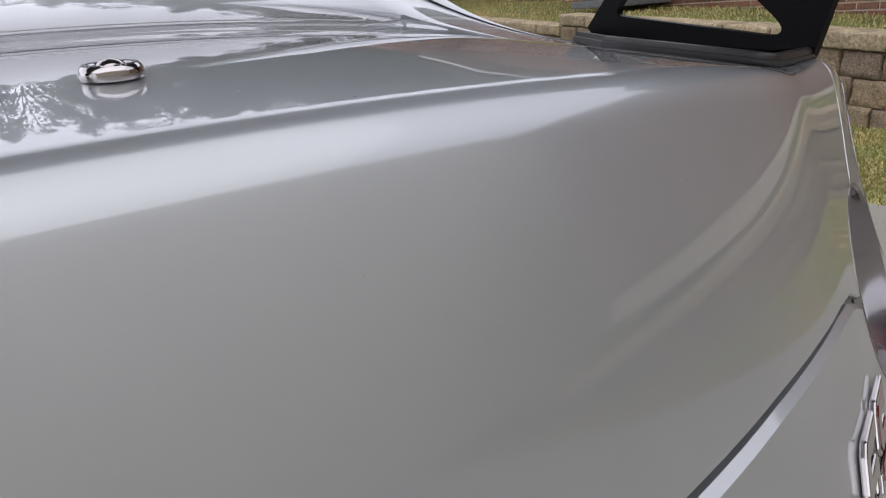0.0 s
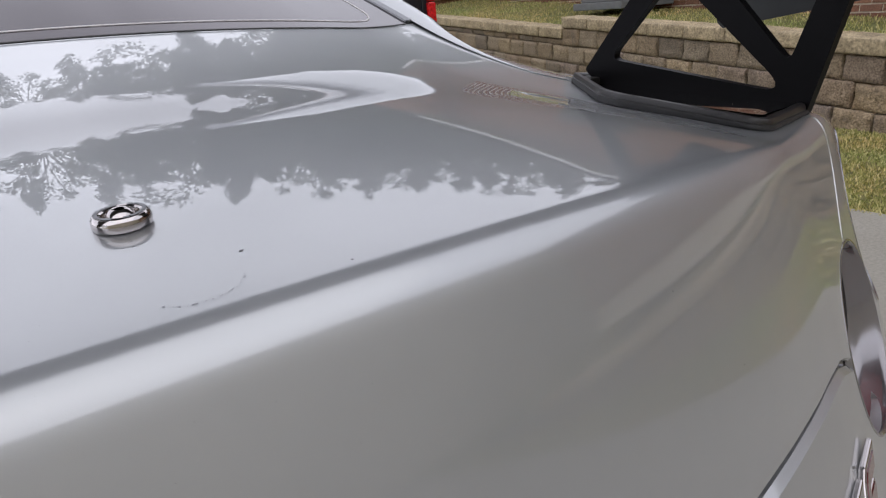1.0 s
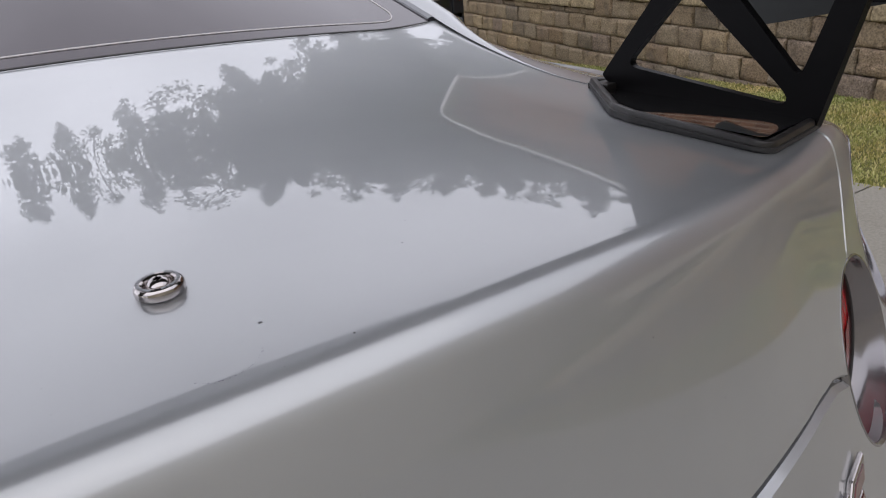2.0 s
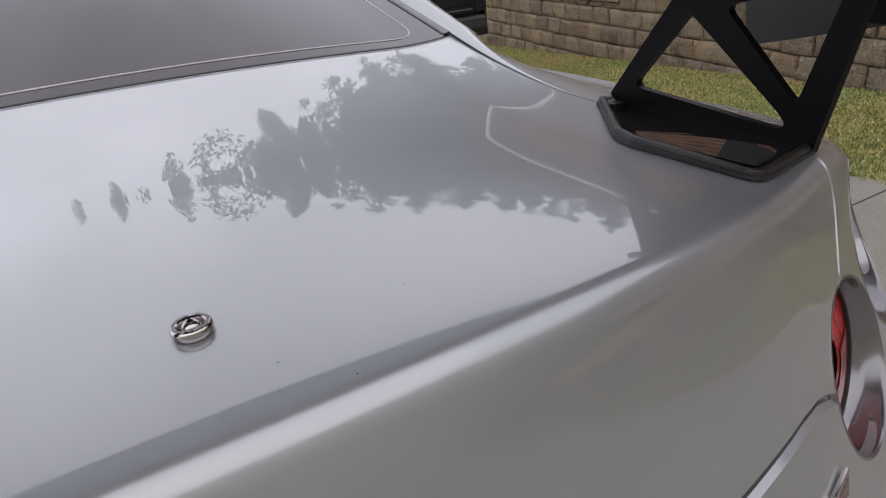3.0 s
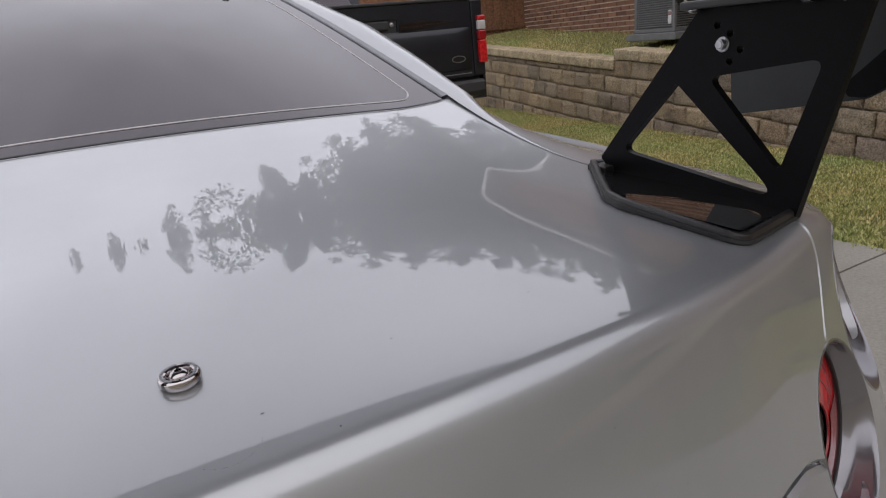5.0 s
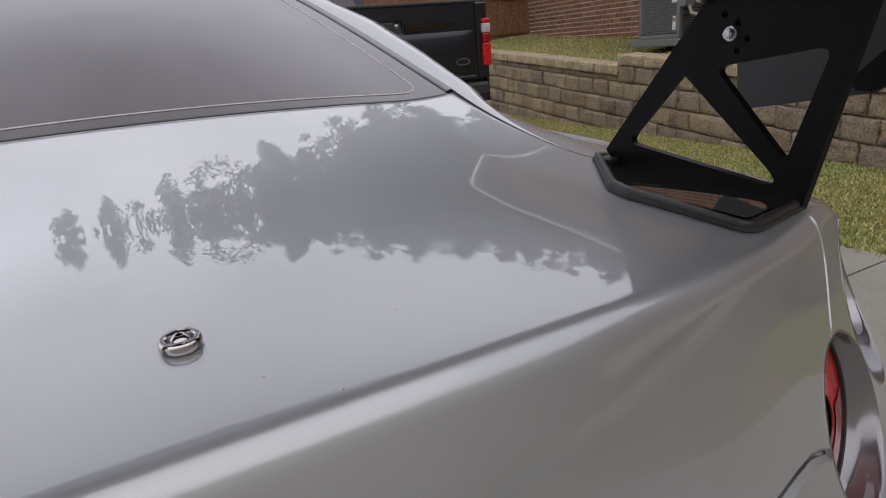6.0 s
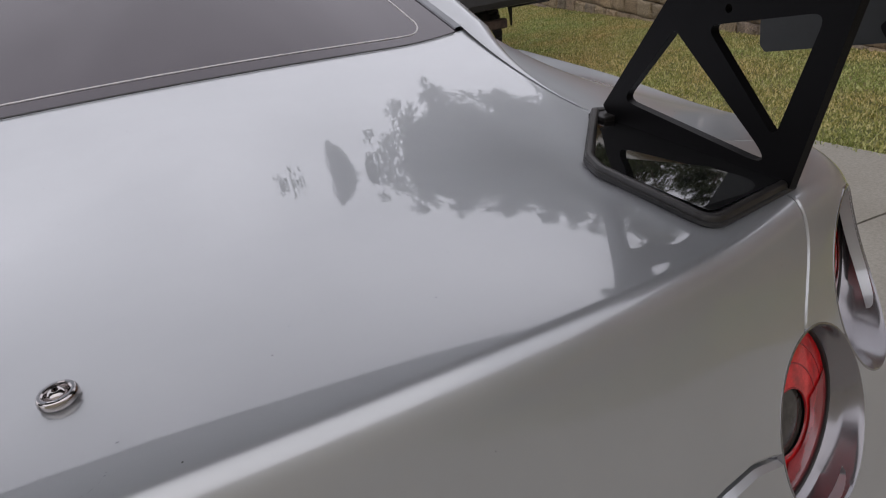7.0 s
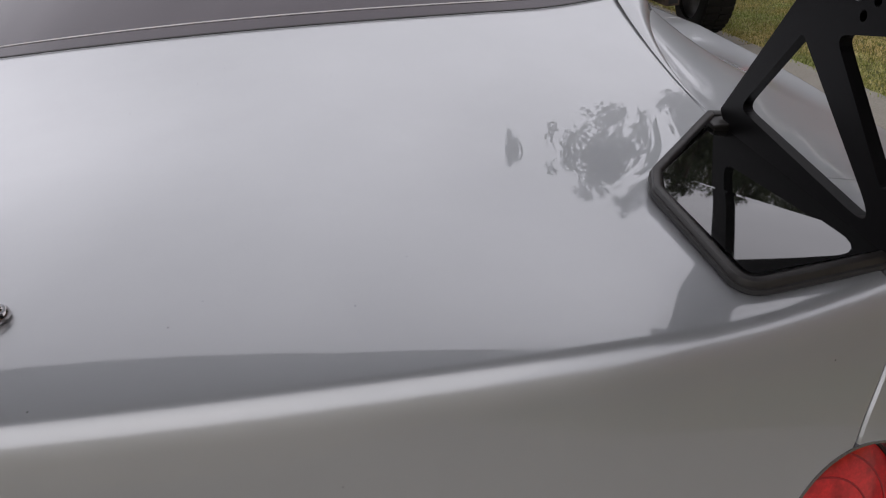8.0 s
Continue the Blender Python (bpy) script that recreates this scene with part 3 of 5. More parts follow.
def panel(name, cols, vrows, material, parent, lamps=False, shift=True, folded=True, label="", extra=None, wide=None):
    """A body panel: a grid of surf() over columns s and rows v (v may depend on s), with folded edges."""
    bm = bmesh.new()
    for cs, vr in ([(cols, vrows)] + (extra or [])):
        rows = []
        for j in range(len(vr)):
            row = []
            for s in cs:
                v = vr[j](s) if callable(vr[j]) else vr[j]
                row.append(bm.verts.new(surf(seam_shift(s, v) if shift else s, v)))
            rows.append(row)
        grid_faces(bm, rows)
    bmesh.ops.remove_doubles(bm, verts=bm.verts, dist=0.0006)
    for f in bm.faces:
        f.normal_update()
    # faces look outwards
    up = sum((f.normal.dot(f.calc_center_median() - Vector((0, 2.2, 0.4))) for f in bm.faces))
    if up < 0:
        bmesh.ops.reverse_faces(bm, faces=bm.faces)
    if lamps:
        cut_lamps(bm)
    if folded:
        fold(bm, wide=wide)
    me = bpy.data.meshes.new(name)
    for f in bm.faces:
        f.smooth = True
    bm.to_mesh(me)
    bm.free()
    me.materials.append(material)
    ob = new(name, me)
    ob.parent = parent
    if label:
        tagged(ob, label)
    return ob


def lin(a, b, n):
    return [a + (b - a) * i / n for i in range(n + 1)]


GAP = 0.0036
CREST = lin(0, 1, 14)[:-1]
TOPROWS = lin(1, 2, 34)
half = lin(0, 0.40, 16) + lin(0.40, S_SEAM - GAP, 40)[1:]
lid_cols = [-c for c in reversed(half[1:])] + half


def lid_row(k):
    return lambda s: (lid_low(plan(s)[0].x) + 0.004 - crest_low(s)) * (1 - k)


panel("boot_lid", lid_cols, [lid_row(k) for k in lin(0, 1, 22)[:-1]] + CREST + [1 + (v - 1) * 0.996 for v in TOPROWS], PAINT, car, lamps=True, label="silver boot lid with dust specks")


def y_split(s):
    """Where the bumper cover meets the rear wing on the shoulder."""
    o, f = plan(s)[0], inner(s)
    d = f - o
    if abs(s) > S_BUMP or d.y < 0.02:
        return 0.0
    l0 = edge_a(s) / d.length
    return max(0.0, min(0.9, ((0.405 - o.y) / d.y - l0) / (1 - l0)))


cor = lin(S_SEAM + GAP, S_BUMP, 44)
low_half = lin(0, 0.40, 16) + lin(0.40, S_SEAM + GAP, 40)[1:]
low_cols = [-c for c in reversed(low_half[1:])] + low_half


def low_row(k, top):
    return lambda s: (0.22 - crest_low(s)) * (1 - k) + (top(s) - crest_low(s)) * k


def lid_gap(s):
    return lid_low(plan(s)[0].x) - 0.010


def below(s):
    return lid_low(plan(S_SEAM + GAP)[0].x) - 0.007


bump_extra = []
for k in (1, -1):
    cs = [c * k for c in cor]
    up = lambda q: (lambda s: (below(s) - crest_low(s)) * (1 - q))
    rows = [low_row(q, below) for q in lin(0, 1, 34)] + [up(q) for q in lin(0, 1, 24)[1:-1]] + CREST
    rows += [(lambda q: (lambda s: 1 + y_split(s) * q))(q) for q in lin(0, 1, 8)]
    bump_extra.append((cs, rows))
panel("rear_bumper", low_cols, [low_row(q, lid_gap) for q in lin(0, 1, 34)], PAINT, car, lamps=True, extra=bump_extra, wide=lambda c: abs(c.x) < 0.60 and abs(c.z - lid_low(c.x) + 0.010) < 0.02, label="silver rear bumper cover round the lamps")

for k in (1, -1):
    cs = [c * k for c in lin(S_SEAM + GAP, S_BUMP + 0.004, 30)]
    a_rows = [(lambda q: (lambda s: 1 + (y_split(s) + 0.0025) * (1 - q) + q))(q) for q in lin(0, 1, 26)]
    cs2 = [c * k for c in lin(S_BUMP + 0.004, S_QTR, 36)]
    b_rows = [(lambda q: (lambda s: (0.22 - crest_low(s)) * (1 - q)))(q) for q in lin(0, 1, 24)[:-1]] + CREST + a_rows
    panel("quarter_panel", cs, a_rows, PAINT, car, shift=False, extra=[(cs2, b_rows)])
    side_rows = [(lambda q: (lambda s: (0.22 - crest_low(s)) * (1 - q)))(q) for q in lin(0, 1, 16)[:-1]] + CREST[::2] + lin(1, 2, 8)
    panel("door", [c * k for c in lin(S_QTR + 0.005, S_DOOR, 24)], side_rows, PAINT, car, shift=False)
    panel("front_wing", [c * k for c in lin(S_DOOR + 0.005, s_of_y(4.0), 26)], side_rows, PAINT, car, shift=False)
nose = [-c for c in lin(s_of_y(4.0) + 0.005, S_ALL, 26)] + [c for c in reversed(lin(s_of_y(4.0) + 0.005, S_ALL, 26)[:-1])]
panel("bonnet_and_nose", nose, side_rows[:-1] + [1.999], PAINT, car, shift=False)

# dark shell behind the gaps
bm = bmesh.new()
rows = []
allc = [-c for c in reversed(lin(0, S_ALL, 150)[1:])] + lin(0, S_ALL, 150)
for v in [(lambda q: (lambda s: (0.24 - crest_low(s)) * (1 - q)))(q) for q in lin(0, 1, 10)[:-1]] + [0.0, 0.3, 0.6] + lin(1, 2, 16):
    row = []
    for s in allc:
        vv = v(s) if callable(v) else v
        p = surf(s, vv)
        o, n = plan(s)
        far = 1.0 if vv < 0.5 else 0.0
        row.append(bm.verts.new(p - Vector((n.x, n.y, 0)) * 0.022 * far - Vector((0, 0, 0.022))))
    rows.append(row)
grid_faces(bm, rows)
bmesh.ops.remove_doubles(bm, verts=bm.verts, dist=0.0005)
cut_lamps(bm, 0.03)
part("inner_shell", bm, UNDER, car, "dark inner shell behind the panel gaps")

bm = bmesh.new()
add_box(bm, -0.74, 0.2, 0.2, 0.74, 4.2, 0.26, 0.02)
part("floorpan", bm, UNDER, car)


# --- lamps
def lamp_lens_rows(bm, r, depth, m, r0, r1, a0, a1, seg=40, dome=0.014):
    rows = []
    for i in range(9):
        q = r0 + (r1 - r0) * i / 8
        h = depth + dome * (1 - (q / r) ** 2)
        rows.append([bm.verts.new(m @ Vector((q * math.cos(a), q * math.sin(a), h))) for a in (a0 + (a1 - a0) * j / seg for j in range(seg + 1))])
    grid_faces(bm, rows)


for m, r, k, coef in LAMP_POSE:
    lamp = new("tail_lamp")
    lamp.parent = car
    tagged(lamp, "round red tail lamp deep in a flared silver bezel")
    # bezel: a lip that follows the body, then a cone to the lens
    inv = m.inverted()
    bm = bmesh.new()
    seg = 72
    lipr = []
    hs = [rim_h(coef, 2 * math.pi * j / seg) for j in range(seg)]
    if r > 0.106:
        lm, lo = lamp_frame(0.808, 0.800, 27.0, 12.0, k)
        lo.y = 0.288
        lm = Matrix.Translation(lo) @ lm
        R = 0.102
    else:
        lm = m @ Matrix.Translation((-0.025 * k, 0, sum(hs) / len(hs) - 0.032))
        R = 0.104
    for j in range(seg):
        a = 2 * math.pi * j / seg
        d = Vector((math.cos(a), math.sin(a), 0))
        ring = [m @ (d * q + Vector((0, 0, hs[j] + h))) for q, h in ((r + 0.003, -0.005), (r + 0.001, 0.0004), (r - 0.001, 0.0008), (r - 0.003, -0.002))]
        end = lm @ (d * R)
        mid = lm @ (d * (R + 0.006) + Vector((0, 0, 0.006)))
        ring += [ring[-1].lerp(mid, t) for t in (0.12, 0.4, 0.7, 1.0)] + [end, lm @ (d * R * 0.99 + Vector((0, 0, -0.005)))]
        lipr.append([bm.verts.new(q) for q in ring])
    for j in range(seg):
        A, B = lipr[j], lipr[(j + 1) % seg]
        for i in range(len(A) - 1):
            bm.faces.new((A[i], B[i], B[i + 1], A[i + 1]))
    part("bezel", bm, BEZEL, lamp, "flared silver bezel", sharp=50)
    bm = bmesh.new()
    lamp_lens_rows(bm, R, -0.006, lm, R * 0.35, R * 0.975, 0, 2 * math.pi, 64)
    bmesh.ops.remove_doubles(bm, verts=bm.verts, dist=0.0003)
    part("red_ring", bm, LENS_RED, lamp, "glossy red outer lens ring")
    bm = bmesh.new()
    lamp_lens_rows(bm, R, -0.014, lm, 0.0002, R * 0.36, 0, 2 * math.pi, 48, 0.018)
    bmesh.ops.remove_doubles(bm, verts=bm.verts, dist=0.0003)
    part("inner_lens", bm, LENS_DARK, lamp, "smoky inner lens")
    bm = bmesh.new()
    lamp_lens_rows(bm, R, -0.0045, lm, R * 0.42, R * 0.955, -1.75 if k > 0 else -math.pi + 1.75, 0.12 if k > 0 else -math.pi - 0.12, 30)
    part("reflector", bm, LENS_PALE, lamp, "paler reflector segment")
    for q0 in (0.36, 0.60, 0.81):
        bm = bmesh.new()
        zr = 0.014 * (1 - q0 * q0)
        revolve(bm, [(R * (q0 - 0.014), zr - 0.007), (R * (q0 - 0.006), zr - 0.0054), (R * (q0 + 0.006), zr - 0.0054), (R * (q0 + 0.014), zr - 0.007)], lm, 56)
        part("lens_rib", bm, LENS_DEEP, lamp)
    bm = bmesh.new()
    revolve(bm, [(R * 0.982, -0.010), (R * 0.984, -0.002), (R * 0.998, -0.0005), (R * 1.002, -0.008)], lm, 64)
    part("gasket", bm, RUBBER, lamp, "black gasket ring")

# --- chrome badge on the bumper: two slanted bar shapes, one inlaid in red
badge = new("badge")
badge.parent = car
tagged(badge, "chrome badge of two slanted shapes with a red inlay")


def on_face(x, z, h):
    """A point on the bumper's face, h metres proud of it."""
    e = 0.01
    p = Vector((x, face_y(x, z), z))
    px = Vector((x + e, face_y(x + e, z), z))
    pz = Vector((x, face_y(x, z - e), z - e))
    n = (px - p).cross(p - pz)
    n.normalize()
    if n.y > 0:
        n = -n
    return p + n * h


BADGE_C = (0.452, 0.676)
bo = on_face(*BADGE_C, 0.0)
bx = (on_face(BADGE_C[0] + 0.05, BADGE_C[1], 0) - on_face(BADGE_C[0] - 0.05, BADGE_C[1], 0)).normalized()
bz = (on_face(BADGE_C[0], BADGE_C[1] + 0.03, 0) - on_face(BADGE_C[0], BADGE_C[1] - 0.03, 0)).normalized()
bn = bx.cross(bz).normalized()
if bn.y > 0:
    bn = -bn


def badge_pt(a, b, h):
    a, b = a * 0.86, b * 0.80
    a = a + 0.55 * b
    return bo + bx * a + bz * b + bn * (h - 0.001)


for dx, red in ((-0.034, False), (0.034, True)):
    shape = [(-0.030, -0.035), (0.022, -0.035), (0.030, -0.026), (0.030, -0.003), (0.022, 0.006), (-0.012, 0.006), (-0.012, 0.018), (0.030, 0.018), (0.030, 0.035),
             (-0.022, 0.035), (-0.030, 0.027), (-0.030, -0.001), (-0.022, -0.010), (0.012, -0.010), (0.012, -0.019), (-0.030, -0.019)]
    bm = bmesh.new()
    plate(bm, [(a + dx, b) for a, b in shape], [], badge_pt, 0.0055)
    ob = part("chrome_shape", bm, CHROME, badge, smooth=False)
    bv = ob.modifiers.new("edge", "BEVEL")
    bv.width, bv.segments, bv.limit_method = 0.0016, 2, "ANGLE"
    if red:
        bm = bmesh.new()
        plate(bm, [(a * 0.72 + dx + 0.001, b * 0.80) for a, b in shape], [], lambda a, b, h: badge_pt(a, b, h + 0.0050), 0.0012)
        part("red_inlay", bm, EMBLEM_RED, badge, "dark red inlay", smooth=False)

# --- screw with a polished dish washer in the middle of the lid
knob = new("lid_screw")
knob.parent = car
tagged(knob, "polished steel socket screw in a dished ring washer")
kn = Vector((0, -DECK_SLOPE, 1)).normalized()
km = Matrix.Translation((KNOB_X, KNOB_Y, z_deck(KNOB_X, KNOB_Y))) @ kn.to_track_quat("Z", "Y").to_matrix().to_4x4()
KR = KNOB_R
bm = bmesh.new()
revolve(bm, [(KR * 0.90, 0.0), (KR * 0.965, 0.0003), (KR * 0.99, 0.0010), (KR, 0.0022), (KR * 0.995, 0.0036), (KR * 0.96, 0.0050), (KR * 0.89, 0.0060), (KR * 0.80, 0.0064),
             (KR * 0.70, 0.0062), (KR * 0.63, 0.0056), (KR * 0.60, 0.0046), (KR * 0.57, 0.0026), (KR * 0.50, 0.0018), (0, 0.0018)], km, 56)
part("dish_washer", bm, CHROME, knob, "polished ring washer with etched marks", sharp=25)
bm = bmesh.new()
hexr = KR * 0.19
revolve(bm, [(KR * 0.52, 0.0018), (KR * 0.50, 0.0040), (KR * 0.43, 0.0060), (KR * 0.33, 0.0073), (hexr * 1.25, 0.0078)], km, 32)
outer_pts = [km @ Vector((hexr * 1.25 * math.cos(2 * math.pi * i / 30), hexr * 1.25 * math.sin(2 * math.pi * i / 30), 0.0078)) for i in range(30)]
top_r = [bm.verts.new(p) for p in outer_pts]
hx = []
for i in range(30):
    a = 2 * math.pi * i / 30
    q = (a + math.pi / 6) % (math.pi / 3) - math.pi / 6
    rr_ = hexr * math.cos(math.pi / 6) / math.cos(q)
    hx.append((rr_ * math.cos(a), rr_ * math.sin(a)))
h1 = [bm.verts.new(km @ Vector((x, y, 0.0076))) for x, y in hx]
h2 = [bm.verts.new(km @ Vector((x, y, 0.0032))) for x, y in hx]
for i in range(30):
    j = (i + 1) % 30
    bm.faces.new((top_r[i], top_r[j], h1[j], h1[i]))
    bm.faces.new((h1[i], h1[j], h2[j], h2[i]))
bm.faces.new(h2)
part("socket_head", bm, CHROME, knob, "hex socket screw head", sharp=25)
# etched marks round the ring, too small to read
bm = bmesh.new()
for i in range(26):
    if i % 13 in (5, 6):
        continue
    a = 2 * math.pi * i / 26
    w = 0.0011 if i % 3 else 0.0007
    mm = km @ Matrix.Rotation(a, 4, "Z") @ Matrix.Translation((KR * 0.79, 0, 0.00645))
    add_box(bm, -KR * 0.07, -w, -0.0001, KR * 0.07, w, 0.00006, 0, mm)
part("etched_marks", bm, TRIM, knob, "small dark etched bars")

# faint rubbed arc on the lid and a few specks beside it
random.seed(5)
marks = []
for i in range(40):
    a = radians(210 + 130 * i / 39)
    if random.random() < 0.55:
        marks.append((0.030 + 0.019 * math.cos(a) + random.uniform(-0.0005, 0.0005), 0.128 + 0.019 * math.sin(a), random.uniform(0.00015, 0.00042)))
marks += [(0.0525, 0.140, 0.0007), (0.102, 0.260, 0.0004), (0.265, 0.191, 0.0007), (0.20, 0.33, 0.0006), (-0.05, 0.42, 0.0005), (0.16, 0.2, 0.0005), (0.30, 0.25, 0.0006), (0.42, 0.45, 0.0006), (0.25, 0.6, 0.0007)]
bm = bmesh.new()
for x, y, q in marks:
    z = z_deck(x, y) + 0.0002
    bm.faces.new([bm.verts.new((x + q * c * random.uniform(0.8, 1.8), y + q * s_, z)) for c, s_ in ((-1, -0.7), (0.8, -1), (1, 0.9), (-0.6, 1))])
tagged(part("dirt_specks", bm, TRIM, car, "rubbed arc and dirt specks on the lid", smooth=False), kind="stuff")


# --- greenhouse
def rail(y):
    """The outer edge of pillar and roof."""
    ys = [0.97, 1.05, 1.2, 1.4, 1.6, 1.8, 2.1, 2.5, 2.8, 3.12]
    xs = [0.728, 0.722, 0.706, 0.680, 0.648, 0.615, 0.588, 0.58, 0.63, 0.715]
    zs = [1.034, 1.068, 1.135, 1.218, 1.280, 1.335, 1.395, 1.375, 1.21, 0.995]
    return Vector((float(np.interp(y, ys, xs)), y, float(np.interp(y, ys, zs))))


def glass_pt(u, w):
    """The rear glass: u across (-1 to 1), w from its foot to the roof."""
    xb = 0.657 * u
    b = Vector((xb, glass_base(xb) - 0.001, 0))
    b.z = z_deck(b.x, b.y) + 0.001
    t = Vector((0.480 * u, 1.98 - 0.10 * u * u, 1.445 - 0.045 * u * u))
    p = b.lerp(t, w)
    p.z += 0.030 * math.sin(math.pi * w) * (1 - 0.6 * u * u)
    return p


bm = bmesh.new()
rows = [[bm.verts.new(glass_pt(u, w)) for u in lin(-1, 1, 56)] for w in lin(0, 1, 28)]
grid_faces(bm, rows)
glass = part("rear_glass", bm, GLASS, car, "dark tinted rear window")


def strip(name, pts, width, lift, material, parent, label="", normal=None):
    """A thin raised band along points of the glass."""
    bm = bmesh.new()
    L = []
    for i, p in enumerate(pts):
        d = (pts[min(i + 1, len(pts) - 1)] - pts[max(0, i - 1)]).normalized()
        n = Vector((0, -0.45, 0.9)).normalized()
        s_ = d.cross(n).normalized() * width / 2
        L.append((bm.verts.new(p + s_), bm.verts.new(p + s_ * 0.8 + n * lift), bm.verts.new(p - s_ * 0.8 + n * lift), bm.verts.new(p - s_)))
    for a, b in zip(L, L[1:]):
        for i in range(3):
            bm.faces.new((a[i], a[i + 1], b[i + 1], b[i]))
    return part(name, bm, material, parent, label)


# pale printed line inside the edge of the glass
path = []
IU, IW = 0.900, 0.026
for u in lin(-IU + 0.06, IU - 0.06, 60):
    path.append(glass_pt(u, IW))
corner = [glass_pt(IU - 0.06 + 0.06 * math.sin(t), IW + 0.045 * (1 - math.cos(t))) for t in lin(0, math.pi / 2, 8)]
path += corner[1:]
path += [glass_pt(IU, w) for w in lin(IW + 0.045, 0.95, 24)[1:]]
left = [Vector((-p.x, p.y, p.z)) for p in reversed(corner[1:] + [glass_pt(IU, w) for w in lin(IW + 0.045, 0.95, 24)[1:]])]
strip("printed_line", left + path, 0.0032, 0.0012, FRIT, glass, "pale printed border line")
for k in (1, -1):
    strip("glass_seal", [Vector((k * p.x, p.y, p.z)) for p in (glass_pt(1.0, w) + Vector((0.006, 0, 0.001)) for w in lin(0.006, 1, 40))], 0.017, 0.003, TRIM, car, "grey rubber seal beside the rear window")
strip("glass_seal", [glass_pt(u, 0.0) + Vector((0, -0.004, -0.001)) for u in lin(-0.985, 0.985, 60)], 0.003, 0.0015, RUBBER, car, "black rubber seal under the rear window")

for k in (1, -1):
    bm = bmesh.new()
    rows = []
    for w in lin(0, 1, 40):
        e = glass_pt(1.0, w) + Vector((0.014, 0, 0.002))
        o = rail(max(0.97, e.y))
        row = []
        for t in lin(0, 1, 10):
            p = e.lerp(o, t)
            p.z += 0.012 * math.sin(math.pi * t)
            row.append(p)
        foot = Vector((0.752, o.y, belt(o.y) + 0.028))
        if o.y < 1.35:
            foot.z = z_top(min(S_QTR, s_of_y(max(0.6, o.y))), Vector((0.752, o.y)))
        for t in lin(0, 1, 8)[1:]:
            p = o.lerp(foot, t)
            p.x += 0.012 * math.sin(math.pi * t)
            row.append(p)
        rows.append(row)
    # the pillar runs out as a narrowing bead beside the lid
    first, tail = rows[0], []
    for v in lin(0, 1, 16)[1:]:
        y = first[0].y + (0.54 - first[0].y) * v
        x = 0.674 + 0.016 * (y - 0.226) / 0.8 + 0.004 + (first[0].x - 0.694) * (1 - v)
        f = 0.07 + 0.93 * (1 - v) ** 3
        b = Vector((x, y, z_deck(x, y) + 0.0012 + (first[0].z - z_deck(first[0].x, first[0].y) - 0.0012) * (1 - v) ** 3))
        tail.append([b + Vector(((p.x - first[0].x) * f, (p.y - first[0].y) * (1 - v), (p.z - first[0].z) * f - 0.004 * v * (q / 17))) for q, p in enumerate(first)])
    rows = [[bm.verts.new(Vector((k * p.x, p.y, p.z))) for p in row] for row in list(reversed(tail)) + rows]
    grid_faces(bm, rows)
    part("rear_pillar", bm, PAINT, car, sharp=60)
    bm = bmesh.new()
    rows = []
    for y in lin(1.86, 3.1, 30):
        o = rail(y)
        foot = Vector((0.748, y, belt(y) + 0.032))
        rows.append([bm.verts.new(Vector((k * p.x, p.y, p.z))) for p in (o.lerp(foot, t) for t in lin(0.02, 1, 6))])
    grid_faces(bm, rows)
    part("side_window", bm, GLASS, car)
bm = bmesh.new()
rows = []
for y in lin(0, 1, 20):
    row = []
    for u in lin(-1, 1, 24):
        e = glass_pt(min(1, abs(u) / 0.86), 1.0)
        back = Vector((rail(1.88).x * u, e.y + 0.006, e.z + 0.003))
        if abs(u) > 0.86:
            o = rail(e.y)
            back.z += (o.z - e.z) * (abs(u) - 0.86) / 0.14
        fr = rail(2.52)
        front = Vector((fr.x * u, 2.52, fr.z + 0.045 * (1 - u * u)))
        p = back.lerp(front, y)
        p.z += 0.02 * math.sin(math.pi * y) * (1 - u * u)
        row.append(bm.verts.new(p))
    rows.append(row)
grid_faces(bm, rows)
part("roof", bm, PAINT, car)
bm = bmesh.new()
rows = []
for w in lin(0, 1, 14):
    y = 2.50 + 0.62 * w
    o = rail(y)
    rows.append([bm.verts.new((o.x * u, y + 0.20 * w * (1 - u * u) , o.z + 0.03 * (1 - u * u))) for u in lin(-1, 1, 20)])
grid_faces(bm, rows)
part("windscreen", bm, GLASS, car)


